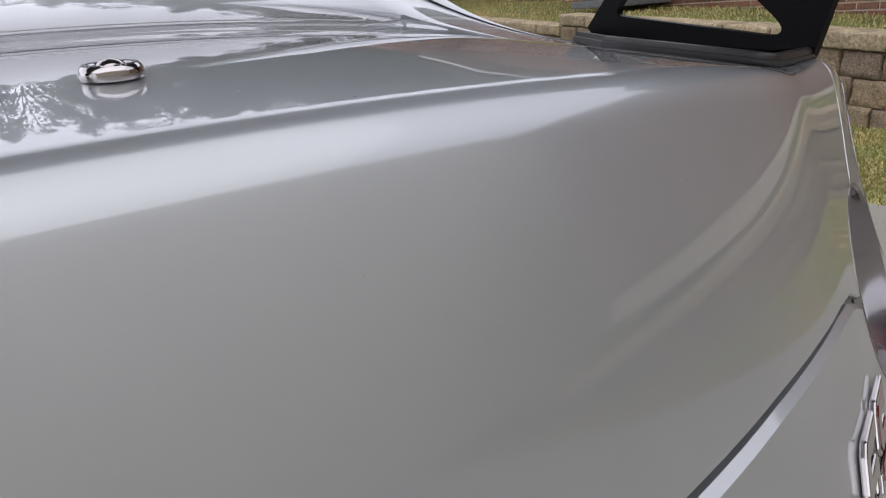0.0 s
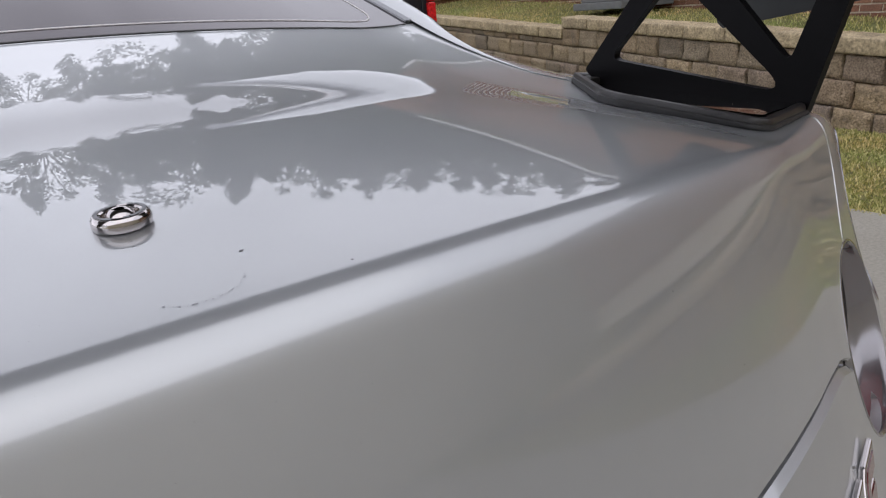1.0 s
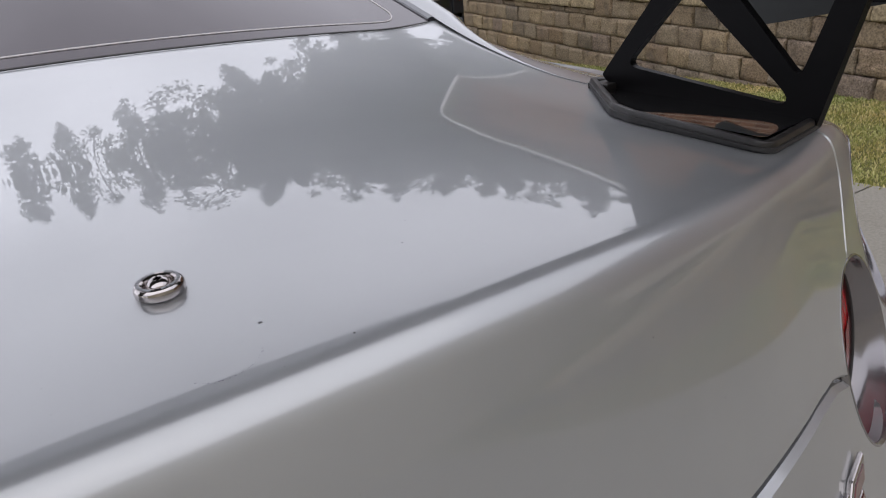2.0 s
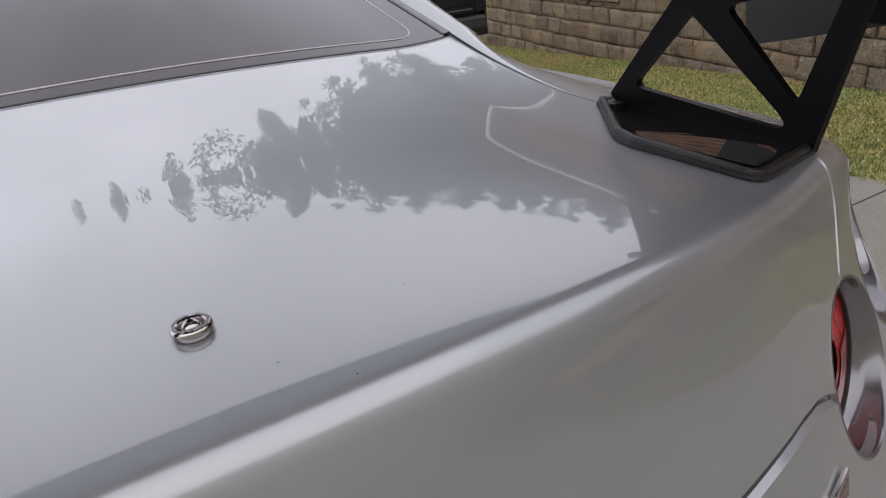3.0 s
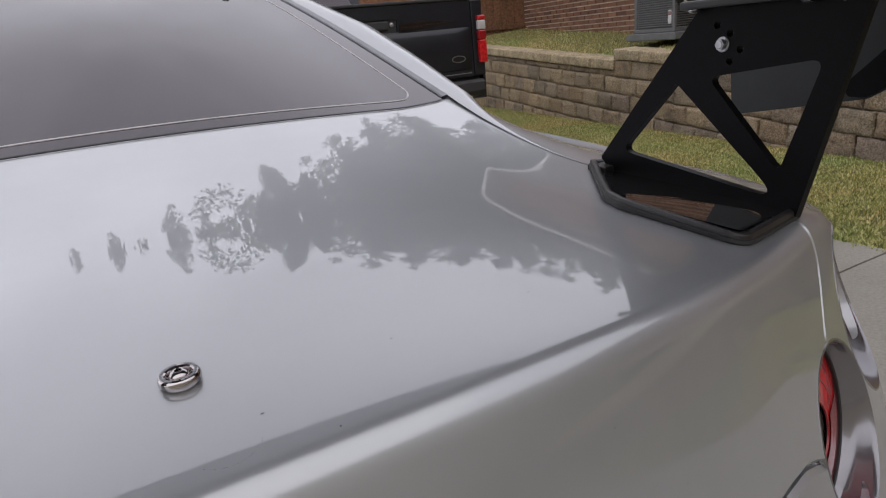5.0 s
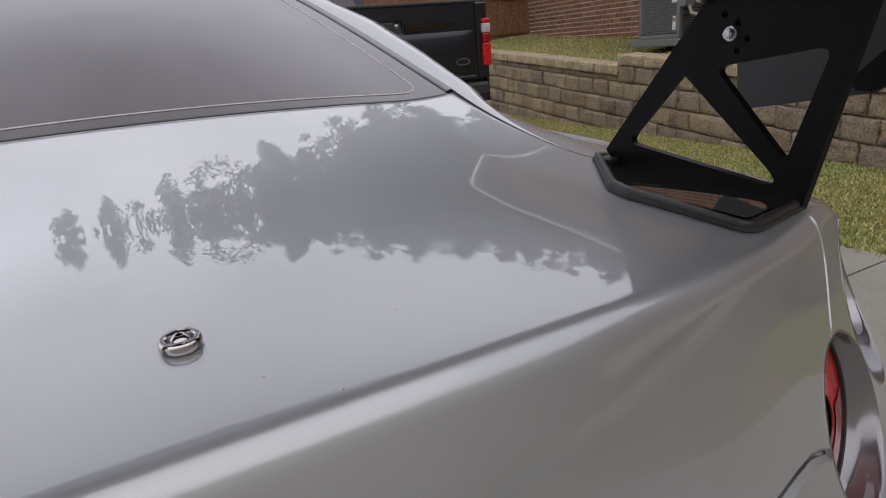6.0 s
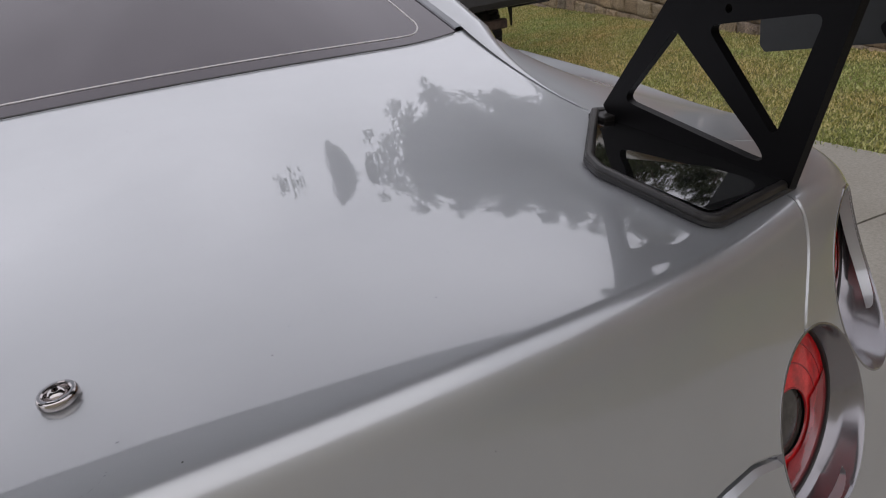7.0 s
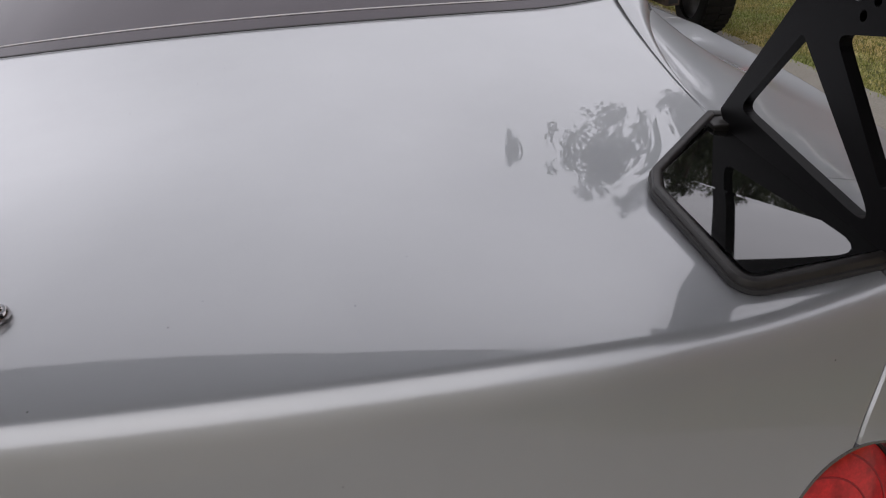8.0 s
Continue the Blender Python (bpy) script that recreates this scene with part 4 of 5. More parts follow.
def wheel(parent, m, r, w, rim_mat, n_spoke=5, chunky=False):
    """A wheel lying on its axle, the z axis of m."""
    wob = new("wheel")
    wob.parent = parent
    wob.matrix_local = m
    bm = bmesh.new()
    revolve(bm, [(r * 0.66, -w * 0.5), (r * 0.80, -w * 0.54), (r * 0.95, -w * 0.50), (r, -w * 0.38), (r, w * 0.38), (r * 0.95, w * 0.50), (r * 0.80, w * 0.54), (r * 0.66, w * 0.5)], Matrix(), 48, True)
    tread = 36 if chunky else 60
    for i in range(tread):
        a = 2 * math.pi * i / tread
        for sgn in (-1, 1):
            mm = Matrix.Rotation(a + (0.04 if sgn > 0 else 0), 4, "Z") @ Matrix.Translation((r, 0, sgn * w * 0.24))
            d = 0.012 if chunky else 0.004
            add_box(bm, -0.004, -r * 0.055, -w * 0.2, d, r * 0.055, w * 0.2, 0, mm)
    part("tyre", bm, TYRE, wob, "black tyre with tread blocks", sharp=30)
    bm = bmesh.new()
    revolve(bm, [(r * 0.67, -w * 0.45), (r * 0.64, -w * 0.3), (r * 0.60, w * 0.2), (r * 0.64, w * 0.42), (r * 0.68, w * 0.47), (r * 0.68, w * 0.40)], Matrix(), 48)
    revolve(bm, [(0, w * 0.36), (r * 0.12, w * 0.36), (r * 0.15, w * 0.30), (r * 0.15, 0)], Matrix(), 24)
    for i in range(n_spoke):
        add_box(bm, r * 0.10, -r * 0.075, w * 0.14, r * 0.66, r * 0.075, w * 0.30, 0.006, Matrix.Rotation(2 * math.pi * i / n_spoke, 4, "Z"))
    part("rim", bm, rim_mat, wob, sharp=40)
    return wob


for k in (1, -1):
    for y in (1.02, 3.62):
        wheel(car, Matrix.Translation((0.775 * k, y, 0.315)) @ Matrix.Rotation(radians(90 * k), 4, "Y"), 0.315, 0.2, RIM)

# --- rear wing
wing = new("rear_wing")
wing.parent = car
tagged(wing, "black rear wing on two cut-out upright plates bolted to the lid")

FX, FT = 0.676, 0.011
FIN = [(0.558, 0.976), (0.389, 1.170), (0.371, 1.188), (0.194, 1.197), (0.184, 1.182), (0.244, 0.940), (0.256, 0.929), (0.540, 0.960)]
HOLE_A = [(0.513, 0.991), (0.417, 1.089), (0.262, 0.958)]
HOLE_B = [(0.369, 1.096), (0.227, 1.116), (0.268, 0.991)]
BASE = [(0.666, 0.574), (0.541, 0.408), (0.529, 0.368), (0.545, 0.211), (0.694, 0.248), (0.699, 0.272), (0.697, 0.574)]


def circle(a, b, r, n=14):
    return [(a + r * math.cos(2 * math.pi * i / n), b + r * math.sin(2 * math.pi * i / n)) for i in range(n)]


def base_ring(inset, n=5):
    """The foot's plan, drawn in by inset metres."""
    pts = [Vector(p) for p in rounded(BASE, [0.010, 0.03, 0.03, 0.022, 0.008, 0.008, 0.006], n)]
    c = Vector((0.625, 0.37))
    out = []
    for i, p in enumerate(pts):
        t = (pts[(i + 1) % len(pts)] - pts[i - 1]).normalized()
        nrm = Vector((-t.y, t.x))
        if nrm.dot(c - p) < 0:
            nrm = -nrm
        out.append(p + nrm * inset)
    return out


for k in (1, -1):
    def fin3(a, b, h, k=k):
        return Vector((k * (FX + h), a, b))
    bm = bmesh.new()
    bolts = [(0.358, 1.156), (0.339, 1.115), (0.340, 1.146), (0.326, 1.128)]
    plate(bm, rounded(FIN, [0.004, 0.02, 0.015, 0.01, 0.02, 0.008, 0.006, 0.004]), [rounded(HOLE_A, [0.010, 0.005, 0.012]), rounded(HOLE_B, [0.009, 0.010, 0.008])] + [circle(a, b, 0.0045) for a, b in bolts], fin3, FT)
    fin = part("upright", bm, ANOD, wing, "satin black upright plate with two triangular cut-outs", smooth=False)
    bv = fin.modifiers.new("edge", "BEVEL")
    bv.width, bv.segments, bv.limit_method, bv.angle_limit = 0.0013, 2, "ANGLE", radians(50)
    for a, b in ((0.349, 1.134), (0.212, 1.179)):
        bm = bmesh.new()
        mm = Matrix.Translation((k * FX, a, b)) @ Matrix.Rotation(radians(-90 * k), 4, "Y")
        revolve(bm, [(0.0088, 0.0), (0.0088, 0.0012), (0.0080, 0.0018), (0.0060, 0.0018)], mm, 32)
        add_cyl(bm, 0.0062, 0.0062, 0.0055, mm @ Matrix.Translation((0, 0, 0.0042)), 6)
        revolve(bm, [(0.0048, 0.0068), (0.0042, 0.0080), (0, 0.0084)], mm, 20)
        part("bolt", bm, BRUSHED, fin, "zinc hex bolt with washer", sharp=30)
    # foot: a rubber gasket, a raised rim and a gloss plate inside it
    foot = new("foot")
    foot.parent = wing
    tagged(foot, "black foot of the wing with a raised rim")

    def ring3(pts, h, k=k):
        out = []
        for p in pts:
            flat = z_deck(0.61, p.y) + 0.018 * (p.y - 0.33) - 0.13 * (p.x - 0.61)
            low = z_deck(p.x, p.y)
            t = min(1.0, h / 0.007)
            out.append(Vector((k * p.x, p.y, low * (1 - t) + max(flat, low) * t + 0.8 * h)))
        return out
    bm = bmesh.new()
    prof = [(0.0, 0.0005), (-0.0012, 0.003), (-0.0008, 0.0065), (0.0016, 0.0075)]
    rows = [[bm.verts.new(p) for p in ring3(base_ring(i), h)] for i, h in prof]
    for A, B in zip(rows, rows[1:]):
        for i in range(len(A)):
            bm.faces.new((A[i], A[(i + 1) % len(A)], B[(i + 1) % len(B)], B[i]))
    part("gasket", bm, RUBBER, foot, "black rubber gasket")
    bm = bmesh.new()
    prof = [(0.0012, 0.0070), (0.0012, 0.0110), (0.0026, 0.0140), (0.0060, 0.0152), (0.0095, 0.0142), (0.0115, 0.0118), (0.0120, 0.0098)]
    rows = [[bm.verts.new(p) for p in ring3(base_ring(i), h)] for i, h in prof]
    for A, B in zip(rows, rows[1:]):
        for i in range(len(A)):
            bm.faces.new((A[i], A[(i + 1) % len(A)], B[(i + 1) % len(B)], B[i]))
    part("rim", bm, TRIMBLACK, foot, "worn satin black rim")
    bm = bmesh.new()
    vs = [bm.verts.new(Vector((p.x, p.y, max(z_deck(p.x, p.y) + 0.0012, p.z - 0.032 * (p.y - 0.33) - 0.02 * (abs(p.x) - 0.66))))) for p in ring3(base_ring(0.0112), 0.0102)]
    f = bm.faces.new(vs)
    bmesh.ops.triangulate(bm, faces=[f])
    part("gloss_plate", bm, GLOSSBLACK, foot, "mirror-gloss black plate", smooth=True)
    bm = bmesh.new()
    zt = ring3([Vector((0.672, 0.555))], 0.0100)[0].z
    add_box(bm, k * 0.673 - 0.015, 0.530, z_deck(0.673, 0.54) - 0.006, k * 0.673 + 0.015, 0.569, zt, 0.002, seg=2)
    part("tip_block", bm, TRIMBLACK, foot, "black block closing the foot's front tip", smooth=False)
    # end plate
    bm = bmesh.new()
    EP = [(0.530, 1.150), (0.520, 1.018), (0.510, 1.009), (0.312, 1.040), (0.268, 1.066), (0.05, 1.20), (0.02, 1.30), (0.04, 1.325), (0.47, 1.285)]
    plate(bm, rounded(EP, [0.02, 0.008, 0.008, 0.03, 0.03, 0.03, 0.02, 0.02, 0.03]), [], lambda a, b, h, k=k: Vector((k * (0.925 + h), a, b)), 0.006)
    ep = part("end_plate", bm, ENDGREY, wing, "flat dark grey end plate", smooth=False)
    # thin black wedge laid on along the plate's lower rear edge
    bm = bmesh.new()
    plate(bm, rounded([(0.345, 1.056), (0.335, 1.043), (0.312, 1.042), (0.270, 1.069), (0.12, 1.160), (0.12, 1.215), (0.296, 1.104)], [0.006, 0.004, 0.02, 0.02, 0.01, 0.01, 0.03]), [], lambda a, b, h, k=k: Vector((k * (0.9212 + h), a, b)), 0.0035)
    part("dark_wedge", bm, ANOD, ep, "thin black wedge on the end plate", smooth=False)
    # bracket that carries the blade, with its bolts
    bm = bmesh.new()
    add_box(bm, k * (FX + 0.0045) - 0.020, 0.215, 1.176, k * (FX + 0.0045) + 0.020, 0.402, 1.186, 0.003, seg=2)
    mount = part("blade_mount", bm, TRIMBLACK, wing, "black bracket under the blade", smooth=False)
    for a in (0.385, 0.245):
        bm = bmesh.new()
        revolve(bm, [(0.0065, 0.0), (0.0065, -0.0015), (0.0048, -0.0035), (0, -0.0045)], Matrix.Translation((k * (FX - 0.009), a, 1.176)), 20)
        part("bolt", bm, BRUSHED, mount, "small bright bolt")
    for a, b in ((0.40, 1.205), (0.30, 1.215), (0.23, 1.222)):
        bm = bmesh.new()
        revolve(bm, [(0.007, 0), (0.0065, 0.003), (0, 0.0042)], Matrix.Translation((k * 0.925, a, b)) @ Matrix.Rotation(radians(-90 * k), 4, "Y"), 16)
        part("screw", bm, ANOD, ep)

# blade: a cambered section, drawn across the car
sec = []
for i in range(48):
    t = 2 * math.pi * i / 48
    c = 0.5 * (1 + math.cos(t))
    yt = 0.6 * 0.16 * (1.4845 * math.sqrt(max(0, c)) - 0.63 * c - 1.758 * c ** 2 + 1.4215 * c ** 3 - 0.5075 * c ** 4)
    camber = -0.07 * 4 * c * (1 - c)
    sec.append((c, camber + (yt if t < math.pi else -yt)))
LE, TE = Vector((WING_LE, 1.222)), Vector((0.10, 1.285))
ch = TE - LE
up = Vector((-ch.y, ch.x)).normalized()
if up.y < 0:
    up = -up
bm = bmesh.new()
rows = []
for x in lin(-0.925, 0.925, 48):
    # the middle of the blade arches up between the uprights
    arch = 0.040 * max(0.0, 1 - (x / 0.68) ** 2) ** 1.5
    rows.append([bm.verts.new((x, (LE + ch * c + up * (t * ch.length)).x, (LE + ch * c + up * (t * ch.length)).y + arch)) for c, t in sec])
for A, B in zip(rows, rows[1:]):
    for i in range(len(A)):
        bm.faces.new((A[i], A[(i + 1) % len(A)], B[(i + 1) % len(A)], B[i]))
bm.faces.new(rows[0])
bm.faces.new(rows[-1])
part("blade", bm, CARBON, wing, "satin black wing blade", sharp=50)


# ---------------------------------------------------------------- ground, driveway, lawn
WALL_X0, WALL_M, WALL_S = 5.40, 0.12, 0.065


def wall_x(y):
    return WALL_X0 + WALL_M * (y - 5.2)


def edge_x(y):
    """The lawn side of the driveway."""
    return float(np.interp(y, [-20, 0, 1.0, 3.0, 5.0, 9.0, 40], [3.4, 3.27, 3.22, 3.02, 3.0, 3.0, 3.0]))


bm = bmesh.new()
xs = [-400, -120, -40, -15, -5, 0, 3, 4, 5, 7, 10, 15, 40, 120, 400]
rows = [[bm.verts.new((x, y, -0.02)) for x in xs] for y in (-400, -120, -40, -15, -5, 0, 5, 10, 15, 25, 60, 150, 400)]
grid_faces(bm, rows)
ground = mesh_ob("ground", bm, TURF)
tagged(ground, "patchy yellow-green lawn running to the horizon", "ground", kind="structure")

driveway = mesh_ob("driveway", (lambda b: (add_box(b, -4.6, -14, -0.12, 2.9, 12.4, -0.028), b)[1])(bmesh.new()), PAD)
tagged(driveway, "pale concrete driveway of large slabs with fine cracks", "driveway", kind="structure")
for j in range(7):
    y0, y1 = -13.5 + 3.7 * j, -13.5 + 3.7 * (j + 1)
    for i in range(2):
        bm = bmesh.new()
        n = 8
        x0 = [-4.5, -0.62][i]
        top, bot = [], []
        for q in lin(0, 1, n):
            y = y0 + 0.006 + (y1 - y0 - 0.012) * q
            x1 = -0.632 if i == 0 else edge_x(y)
            top.append((bm.verts.new((x0, y, 0.0)), bm.verts.new((x1, y, 0.0))))
            bot.append((bm.verts.new((x0, y, -0.1)), bm.verts.new((x1, y, -0.1))))
        for q in range(n):
            bm.faces.new((top[q][0], top[q][1], top[q + 1][1], top[q + 1][0]))
            bm.faces.new((bot[q][0], bot[q + 1][0], bot[q + 1][1], bot[q][1]))
            bm.faces.new((top[q][0], top[q + 1][0], bot[q + 1][0], bot[q][0]))
            bm.faces.new((top[q][1], bot[q][1], bot[q + 1][1], top[q + 1][1]))
        bm.faces.new((top[0][0], bot[0][0], bot[0][1], top[0][1]))
        bm.faces.new((top[n][0], top[n][1], bot[n][1], bot[n][0]))
        bm.normal_update()
        part("slab", bm, CONCRETE, driveway, smooth=False)


STEP_Y, STEP_H, CAP_H = 5.53, 0.125, 0.115


def upper_z(x, y):
    """Height of the bank behind the wall."""
    d = max(0.0, x - wall_x(y))
    q = min(1.0, d / 1.9)
    return (wall_top(y) - 0.085) * (1 - q) + (0.955 + 0.068 * (y - 7.4)) * q + 0.012 * math.sin(1.7 * y + x)


def wall_top(y):
    """Top of the caps; it steps down at STEP_Y."""
    base = 0.838 + WALL_S * (y - 5.3)
    return base if y < STEP_Y else base - STEP_H


bm = bmesh.new()
rows = []
for y in lin(-16, STEP_Y - 0.01, 80) + lin(STEP_Y + 0.01, 22, 50):
    rows.append([bm.verts.new((wall_x(y) + 0.16 + d, y, upper_z(wall_x(y) + 0.16 + d, y))) for d in (0, 0.3, 0.7, 1.1, 1.5, 1.9, 2.4, 6, 14)])
grid_faces(bm, rows)
bank = mesh_ob("bank", bm, TURF)
tagged(bank, "raised grassy bank behind the block wall", "lawn", kind="structure")


def grass(name, count, area, height, zf, label, seed):
    """Blades scattered over an area given by a function (u, v) -> (x, y)."""
    rng = np.random.default_rng(seed)
    verts, faces = [], []
    for _ in range(count):
        x, y = area(rng.random(), rng.random())
        z = zf(x, y)
        h = height * (0.5 + rng.random())
        a = rng.random() * 6.283
        w = 0.0035 + 0.003 * rng.random()
        lx, ly = (rng.random() - 0.5) * h * 1.3, (rng.random() - 0.5) * h * 1.3
        c, s_ = math.cos(a) * w, math.sin(a) * w
        i = len(verts)
        verts += [(x - c, y - s_, z), (x + c, y + s_, z), (x + lx * 0.5 + c * 0.7, y + ly * 0.5 + s_ * 0.7, z + h * 0.6), (x + lx * 0.5 - c * 0.7, y + ly * 0.5 - s_ * 0.7, z + h * 0.6), (x + lx, y + ly, z + h)]
        faces += [(i, i + 1, i + 2, i + 3), (i + 3, i + 2, i + 4)]
    me = bpy.data.meshes.new(name)
    me.from_pydata(verts, [], faces)
    me.materials.append(BLADE)
    ob = new(name, me)
    return tagged(ob, label, "grass", kind="stuff")


def lawn_area(u, v):
    y = -1.0 + 13.0 * v
    x0, x1 = edge_x(y) + 0.02, wall_x(y) - 0.02
    return x0 + (x1 - x0) * u, y


def bank_area(u, v):
    y = 0.0 + 11.0 * v
    return wall_x(y) + 0.22 + 2.0 * u * u, y


def lawn_edge(u, v):
    y = -1.0 + 12.0 * v
    return edge_x(y) - 0.05 + 0.12 * u, y


grass("lawn_grass", 150000, lawn_area, 0.018, lambda x, y: -0.022, "short dry yellow-green lawn grass", 3)
grass("lawn_grass", 5000, lawn_edge, 0.030, lambda x, y: -0.02, "ragged grass along the concrete edge", 4)
grass("bank_grass", 26000, bank_area, 0.030, lambda x, y: upper_z(x, y) - 0.004, "longer grass on the raised bank", 6)

# ---------------------------------------------------------------- block retaining wall
rwall = thing("retaining_wall", "tan split-face block retaining wall with flat cap blocks, stepping down once", "wall", kind="structure")
COURSE, BLK = 0.195, 0.30
random.seed(11)


def block_mesh(name, l, h, d, rough_face, seed):
    """A block with a hand-split front (towards -x) and worn edges."""
    rng = random.Random(seed)
    bm = bmesh.new()
    ys = [-l / 2, -l / 2 + 0.010] + [-l / 2 + l * (i + 1) / 7 for i in range(6)] + [l / 2 - 0.010, l / 2]
    zs = [0, 0.008, h * 0.27, h * 0.5, h * 0.73, h - 0.008, h]
    front = []
    for j, z in enumerate(zs):
        row = []
        for i, y in enumerate(ys):
            edge = i in (0, len(ys) - 1) or j in (0, len(zs) - 1)
            x = rough_face * (0.75 if edge else rng.uniform(-0.5, 0.35))
            q = 0.009 if edge else 0.008
            row.append(bm.verts.new((x, y + rng.uniform(-q, q) * (0.5 if edge else 1), z + rng.uniform(-q, q) * 0.5)))
        front.append(row)
    grid_faces(bm, front)
    ring = front[0] + [r[-1] for r in front[1:]] + list(reversed(front[-1]))[1:] + [r[0] for r in reversed(front[1:-1])]
    back = [bm.verts.new((d, v.co.y, v.co.z)) for v in ring]
    n = len(ring)
    for i in range(n):
        bm.faces.new((ring[i], ring[(i + 1) % n], back[(i + 1) % n], back[i]))
    bm.faces.new(back)
    bmesh.ops.recalc_face_normals(bm, faces=bm.faces)
    for f in bm.faces:
        f.smooth = abs(f.normal.x) > 0.3
    me = bpy.data.meshes.new(name)
    bm.to_mesh(me)
    bm.free()
    return me


BLOCKS = [block_mesh("block", BLK - 0.006, COURSE - 0.004, 0.22, 0.026, i) for i in range(12)]
LOW_BLOCKS = [block_mesh("block", BLK - 0.006, COURSE - STEP_H - 0.004, 0.22, 0.026, 20 + i) for i in range(4)]
CAPS = [block_mesh("cap_block", 0.449, CAP_H, 0.32, 0.010, 50 + i) for i in range(4)]
for me in BLOCKS + LOW_BLOCKS:
    me.materials.append(BLOCK)
for me in CAPS:
    me.materials.append(CAP)
WALL_ANG = math.atan(WALL_M)
TILT = math.atan(WALL_S)


def put_piece(name, me, y, z, dx=0.0, turn=0.0, roll=0.0):
    ob = new(name, me)
    ob.parent = rwall
    ob.matrix_local = Matrix.Translation((wall_x(y) + dx, y, z)) @ Matrix.Rotation(-WALL_ANG + turn, 4, "Z") @ Matrix.Rotation(TILT + roll, 4, "X")
    return ob


for row in range(7):
    y = -4.2 + (0.5 * BLK if row % 2 else 0.0) + random.uniform(-0.03, 0.03)
    while y < 13.5:
        low = y > STEP_Y and row == 0
        z = 0.838 + WALL_S * (y - 5.3) - CAP_H - COURSE * (row + 1)
        if z > -COURSE * 1.3:
            put_piece("block", random.choice(LOW_BLOCKS if low else BLOCKS), y, z + random.uniform(-0.004, 0.001), 0.016 * (2 - row) + random.uniform(-0.012, 0.012), random.uniform(-0.025, 0.025), random.uniform(-0.008, 0.008))
        y += BLK + random.uniform(-0.004, 0.004)
for i in range(22):
    for y in [STEP_Y - 0.232 - 0.453 * i] + ([STEP_Y + 0.225 + 0.453 * i] if i < 18 else []):
        put_piece("cap_block", random.choice(CAPS), y, wall_top(y) - CAP_H + 0.001, 0.002 + random.uniform(-0.006, 0.006), random.uniform(-0.008, 0.008))
bm = bmesh.new()
rows = []
for y in lin(-16, STEP_Y - 0.01, 30) + lin(STEP_Y + 0.01, 22, 24):
    rows.append([bm.verts.new((wall_x(y) + dx, y, z)) for dx, z in ((0.19, -0.1), (0.19, wall_top(y) - CAP_H - 0.012), (0.40, wall_top(y) - CAP_H - 0.012), (0.40, -0.1))])
grid_faces(bm, rows)
part("core", bm, FILL, rwall, "dark fill behind the blocks", smooth=False)

# unseen plain wall, added behind to give the tail's face something brown to reflect
bm = bmesh.new()
add_box(bm, -15, -7.8, -0.05, 15, -7.5, 5.4)
tagged(mesh_ob("unseen_wall_behind", bm, ADDED_WALL), "unseen plain pale brown wall added behind for the tail's reflections", "wall", kind="structure")

# ---------------------------------------------------------------- brick house behind the wall
HX = 7.32
house = thing("house", "single-storey red brick house with a white eave and dark shingle roof", "house", Matrix.Translation((HX, 5.2, 0.0)) @ Matrix.Rotation(-WALL_ANG, 4, "Z"))
# in the house's own plan: y runs along the wall, x goes into the house
HY0, HY1, HZ0, HZ1 = -9.5, 5.82, 0.35, 3.16
bm = bmesh.new()
add_box(bm, 0.012, HY0, HZ0, 7.5, HY1, HZ1)
hwall = part("wall", bm, MORTAR, house, "brick wall with pale mortar joints", smooth=False)
BL, BH, BJ = 0.203, 0.0600, 0.0160


def brick_data(l, seed):
    rng = random.Random(seed)
    bm = bmesh.new()
    vs = add_box(bm, 0, 0.0, 0, 0.03, l, BH)
    for v in vs:
        v.co += Vector((rng.uniform(-0.0012, 0.0012), rng.uniform(-0.0012, 0.0012), rng.uniform(-0.001, 0.001)))
    me = bpy.data.meshes.new("brick")
    bm.to_mesh(me)
    bm.free()
    me.materials.append(BRICK)
    return me


BRICKS = [brick_data(BL, i) for i in range(5)]
cv, cf = [], []
n_single = 0
for row in range(33):
    z = 0.62 + row * (BH + BJ)
    y = HY0 + (0.5 * (BL + BJ) if row % 2 else 0)
    while y + BL < HY1:
        near = 1.8 < y < 5.5 and 6 <= row <= 20
        if near and n_single < 300:
            ob = new("brick", BRICKS[n_single % 5])
            ob.parent = hwall
            ob.matrix_local = Matrix.Translation((random.uniform(-0.002, 0.001), y, z))
            n_single += 1
        else:
            i = len(cv)
            x0 = random.uniform(-0.002, 0.001)
            cv += [(x, yy, zz) for x in (x0, 0.03) for yy in (y, y + BL) for zz in (z, z + BH)]
            cf += [(i, i + 1, i + 3, i + 2), (i, i + 4, i + 5, i + 1), (i + 2, i + 3, i + 7, i + 6), (i, i + 2, i + 6, i + 4), (i + 1, i + 5, i + 7, i + 3)]
        y += BL + BJ
me = bpy.data.meshes.new("bricks")
me.from_pydata(cv, [], cf)
me.materials.append(BRICK)
rest = new("bricks", me)
rest.parent = hwall
tagged(rest, "further red bricks in running bond", kind="stuff")
bm = bmesh.new()
add_box(bm, -0.42, HY0 - 0.4, HZ1 - 0.02, 0.06, HY1 + 0.4, HZ1 + 0.012, 0.004)
part("soffit", bm, WHITEPAINT, house, "white painted soffit", smooth=False)
bm = bmesh.new()
add_box(bm, -0.50, HY0 - 0.42, HZ1 + 0.005, -0.43, HY1 + 0.42, HZ1 + 0.10, 0.015)
part("gutter", bm, WHITEPAINT, house, "white gutter along the eave", smooth=False)
rowsn = 26
bm = bmesh.new()
